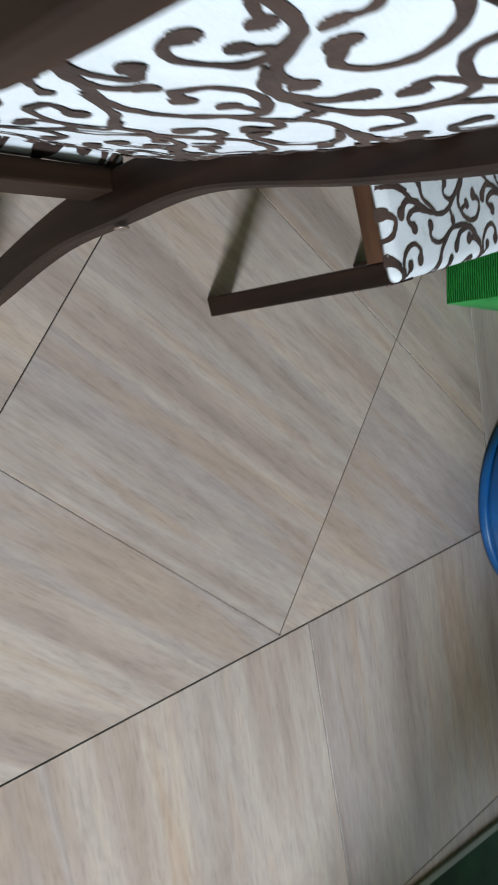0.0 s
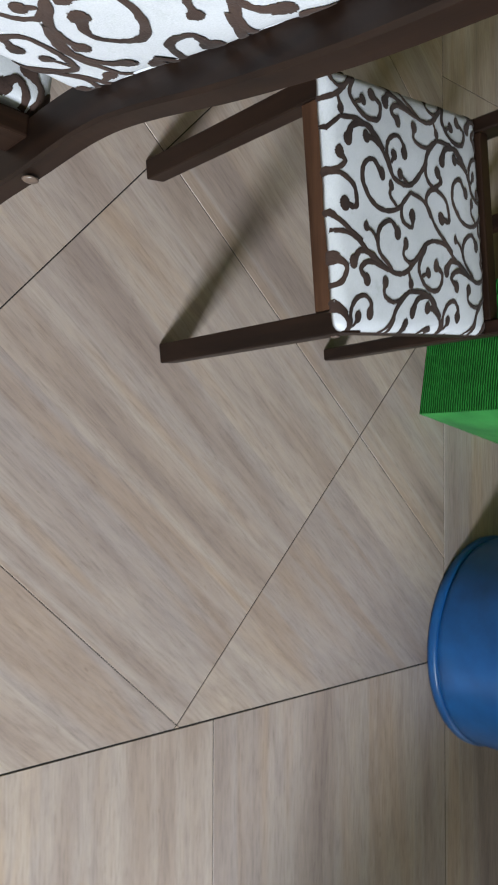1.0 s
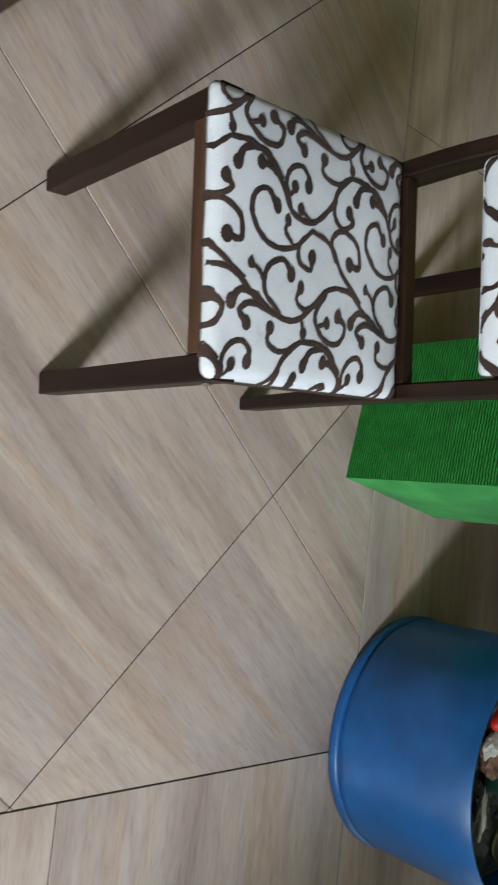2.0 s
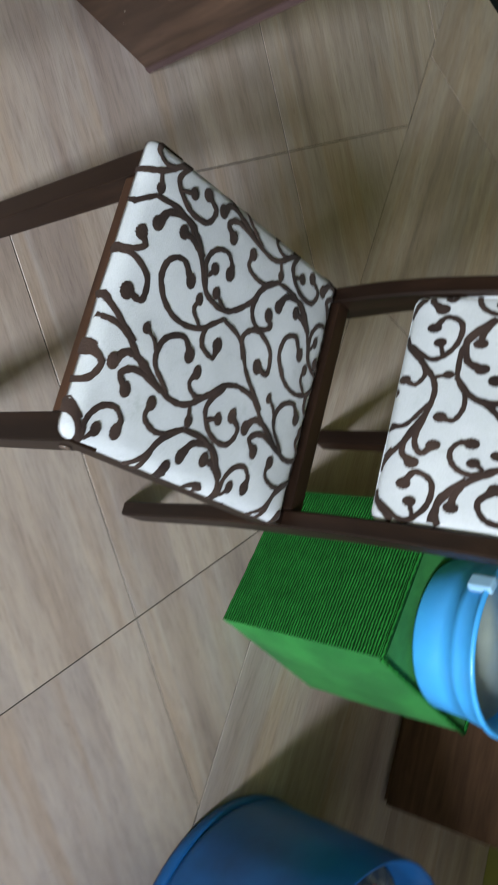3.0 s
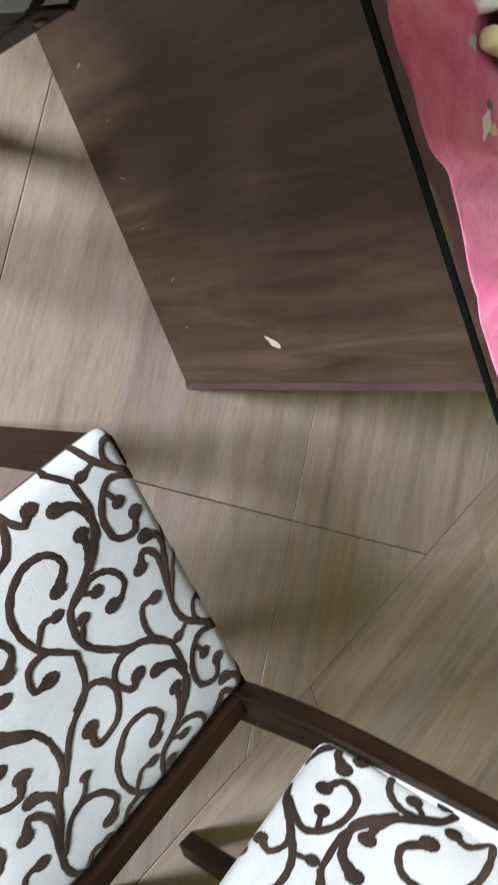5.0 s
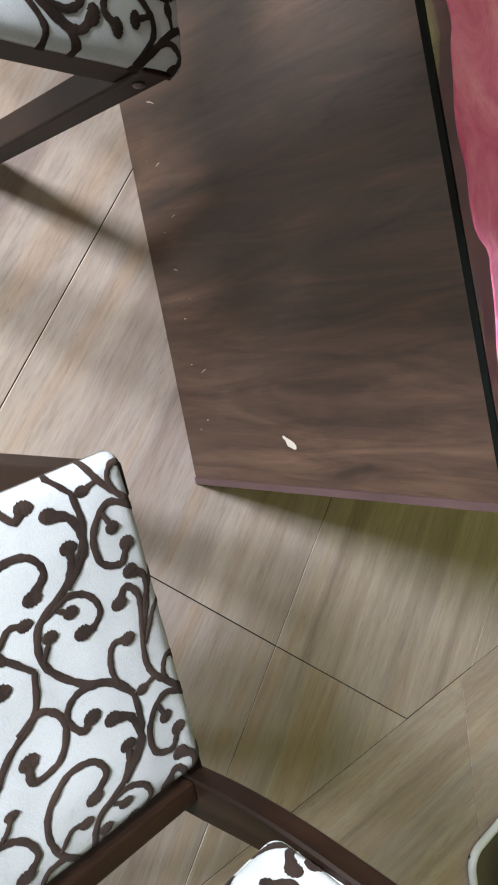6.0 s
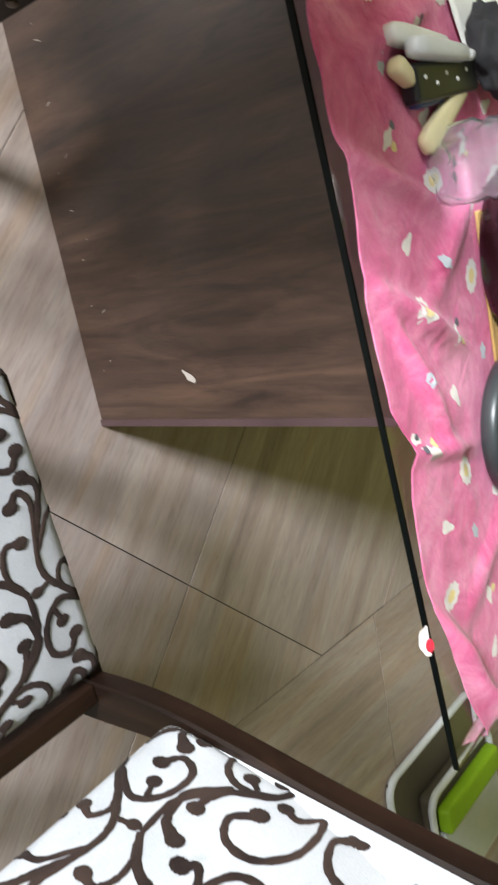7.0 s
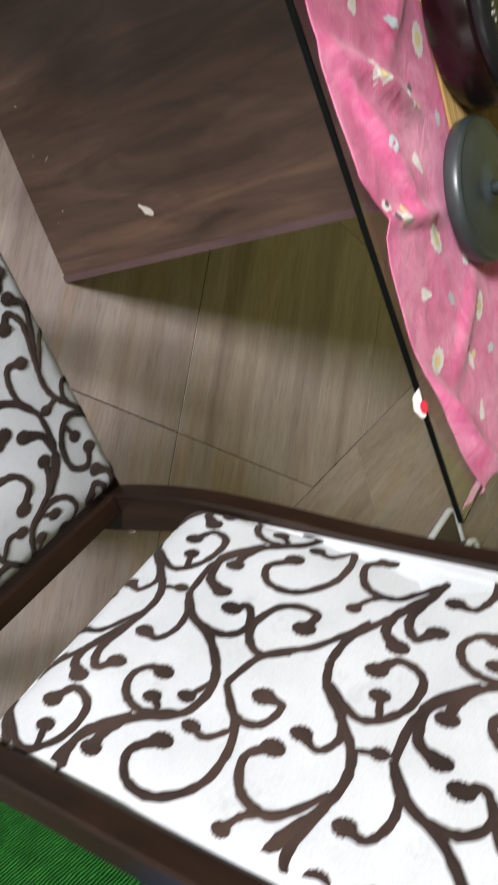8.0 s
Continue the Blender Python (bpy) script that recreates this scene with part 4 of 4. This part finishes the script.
# ---- far things: low cabinet, trays, doormat ----
cabinet = empty("low_cabinet", pose(2.650, -0.405, 0, 0, 0, 0), "low brown wooden cabinet against the wall", "cabinet")
CAB = wood_material("brown_cabinet_wood", (0.050, 0.026, 0.016), (0.140, 0.078, 0.050), 0.4, 1)
part("body", box(0.018, 0.62, 0.0, 1.0, 0.02, 0.46, 0.003), CAB, cabinet)
part("plinth", box(0.030, 0.60, 0.01, 0.99, 0.0, 0.02), CAB, cabinet)
for k in range(2):
    door = part("door", box(0.0, 0.0175, 0.004 + 0.5 * k, 0.496 + 0.5 * k, 0.025, 0.455, 0.002), CAB, cabinet)
    part("handle", tube(smooth_line([(0.0, 0.46 + 0.08 * k, 0.30), (-0.02, 0.46 + 0.08 * k, 0.31), (-0.02, 0.46 + 0.08 * k, 0.37), (0.0, 0.46 + 0.08 * k, 0.38)], 5), 0.004, 8), BOLT, door, "dark metal handle", True)

WHITE_TUBE = plain_material("white_coated_wire", (0.62, 0.64, 0.66), 0.4, 0.08)
LIME = plain_material("lime_plastic", (0.28, 0.50, 0.02), 0.4, 0.12)
rack = empty("storage_trays", pose(0, 0, 0), "low nested white-rimmed storage trays with a lime-green edge", "tray")


def rounded_rim(x0, x1, y0, y1, z, r=0.05):
    pts = []
    for cx, cy, a0 in ((x1 - r, y1 - r, 0), (x0 + r, y1 - r, 90), (x0 + r, y0 + r, 180), (x1 - r, y0 + r, 270)):
        pts += [(cx + r * math.cos(radians(a0 + 15 * k)), cy + r * math.sin(radians(a0 + 15 * k)), z) for k in range(7)]
    return pts + [pts[0]]


TRAY_BROWN = plain_material("brown_tray_plastic", (0.075, 0.060, 0.042), 0.6, 0.2)
part("outer_tray", box(2.54, 3.04, 1.48, 1.985, 0.0, 0.022, 0.008, 3), TRAY_BROWN, rack, "dull brown tray", True)
part("outer_rim", tube(rounded_rim(2.535, 3.055, 1.475, 2.005, 0.013), 0.012, 10, caps=False), WHITE_TUBE, rack, "white rolled rim", True)
part("inner_tray", box(2.655, 3.02, 1.595, 1.975, 0.0225, 0.070, 0.02, 3), TRAY_BROWN, rack, "", True)
part("inner_rim", tube(rounded_rim(2.645, 3.03, 1.585, 1.985, 0.074), 0.012, 10, caps=False), WHITE_TUBE, rack, "white rolled rim", True)
part("lime_edge", box(2.690, 2.775, 1.61, 1.965, 0.0705, 0.115, 0.014, 3), LIME, rack, "lime-green plastic edge", True)
part("tray_floor", box(2.777, 3.01, 1.61, 1.965, 0.0705, 0.095, 0.006, 2), plain_material("pale_grey_plastic", (0.50, 0.53, 0.52), 0.45, 0.1), rack, "pale grey tray floor", True)

stool = empty("narrow_stool", pose(2.012, 0.405, 0, 0, 0, -6), "narrow dark wooden stool behind the green pouf", "stool")
for x, y in ((0, 0), (0.40, 0), (0.20, -0.13)):
    part("leg", box(x, x + 0.036, y - 0.036, y, 0.0, 0.405, 0.003), WALNUT_Z, stool)
part("seat", box(-0.01, 0.446, -0.176, 0.01, 0.405, 0.43, 0.004), WALNUT_X, stool)

door_mat = empty("doormat", pose(1.484, -1.500, 0, 0, 0, -8.0), "dark green doormat with a grey-green border", "doormat")
part("mat_surface", box(-0.30, 0.40, -0.44, -0.022, 0.0, 0.010, 0.003), fabric_material("dark_green_pile", (0.008, 0.035, 0.018), (0.014, 0.055, 0.028), 180.0, 0.95, None, 0.9), door_mat, "dark green pile")
EDGING = plain_material("grey_green_edging", (0.16, 0.19, 0.15), 0.6, 0.15)
part("edging", box(-0.32, 0.42, -0.0215, 0.0, 0.0, 0.012, 0.004), EDGING, door_mat)
for x in (-0.3195, 0.4005):
    part("edging", box(x, x + 0.0195, -0.44, -0.022, 0.0, 0.012, 0.004), EDGING, door_mat)

# ---- floor tiles ----
T, GAP = 0.7635, 0.0017
LEAN = radians(-2.0)                 # the border runs slightly askew to the diagonal field
CORNER = (1.957, -0.722)             # south-east corner of the field


def clipped(poly, nx, ny, d):
    """The part of a polygon where nx * x + ny * y <= d."""
    out = []
    for (ax, ay), (bx, by) in zip(poly, poly[1:] + poly[:1]):
        fa, fb = nx * ax + ny * ay - d, nx * bx + ny * by - d
        if fa <= 0:
            out.append((ax, ay))
        if (fa < 0) != (fb < 0) and fa != fb:
            k = fa / (fa - fb)
            out.append((ax + k * (bx - ax), ay + k * (by - ay)))
    return out


def tile(poly, cx, cy, turn):
    """One tile with softened upper edges, its grain along local x."""
    poly = [p for i, p in enumerate(poly) if math.dist(p, poly[i - 1]) > 0.004]
    if len(poly) < 3:
        return
    c, s = math.cos(turn), math.sin(turn)
    local = [(c * (x - cx) + s * (y - cy), -s * (x - cx) + c * (y - cy)) for x, y in poly]
    mx, my = sum(p[0] for p in local) / len(local), sum(p[1] for p in local) / len(local)

    def inset(by):
        return [(x + (mx - x) * by / max(0.05, math.hypot(mx - x, my - y)), y + (my - y) * by / max(0.05, math.hypot(mx - x, my - y))) for x, y in local]

    rings = [[(x, y, z) for x, y in inset(by)] for by, z in ((GAP, -0.0012), (GAP, -0.0005), (GAP + 0.0007, 0.0))]
    part("tile", loft(rings), TILE, floor, m=Matrix.Translation((cx, cy, 0)) @ Matrix.Rotation(turn, 4, "Z"))


# diagonal field: joints on y - x = -0.712 + k * step and x + y = 1.500 + k * step
STEP = T * math.sqrt(2)
EX, EY = (math.cos(LEAN), math.sin(LEAN)), (-math.sin(LEAN), math.cos(LEAN))      # the border's own directions
EAST_D = EX[0] * CORNER[0] + EX[1] * CORNER[1]
SOUTH_D = EY[0] * CORNER[0] + EY[1] * CORNER[1]
ROOM = ((1, 0, EAST), (-1, 0, -WEST), (0, 1, NORTH), (0, -1, -FAR))
for i in range(-5, 6):
    for j in range(-6, 7):
        p0, q0 = -0.712 + i * STEP, 1.500 + j * STEP
        corners = [((q - p) / 2, (q + p) / 2) for p, q in ((p0, q0), (p0, q0 + STEP), (p0 + STEP, q0 + STEP), (p0 + STEP, q0))]
        for nx, ny, d in ((*EX, EAST_D - 0.0008), (-EY[0], -EY[1], -SOUTH_D - 0.0016)) + ROOM:
            corners = clipped(corners, nx, ny, d) if corners else []
        if corners:
            tile(corners, (q0 - p0) / 2, (q0 + p0 + STEP) / 2, radians(-45))
# straight border beyond the field
for i in range(-7, 4):
    for j in range(-5, 7):
        u0, v0 = i * T, j * T
        if u0 < -0.01 and v0 > -0.01:
            continue
        corners = [(CORNER[0] + EX[0] * u + EY[0] * v, CORNER[1] + EX[1] * u + EY[1] * v) for u, v in ((u0, v0), (u0 + T, v0), (u0 + T, v0 + T), (u0, v0 + T))]
        cx, cy = sum(p[0] for p in corners) / 4, sum(p[1] for p in corners) / 4
        for nx, ny, d in ROOM:
            corners = clipped(corners, nx, ny, d) if corners else []
        if corners:
            tile(corners, cx, cy, LEAN + radians(90))
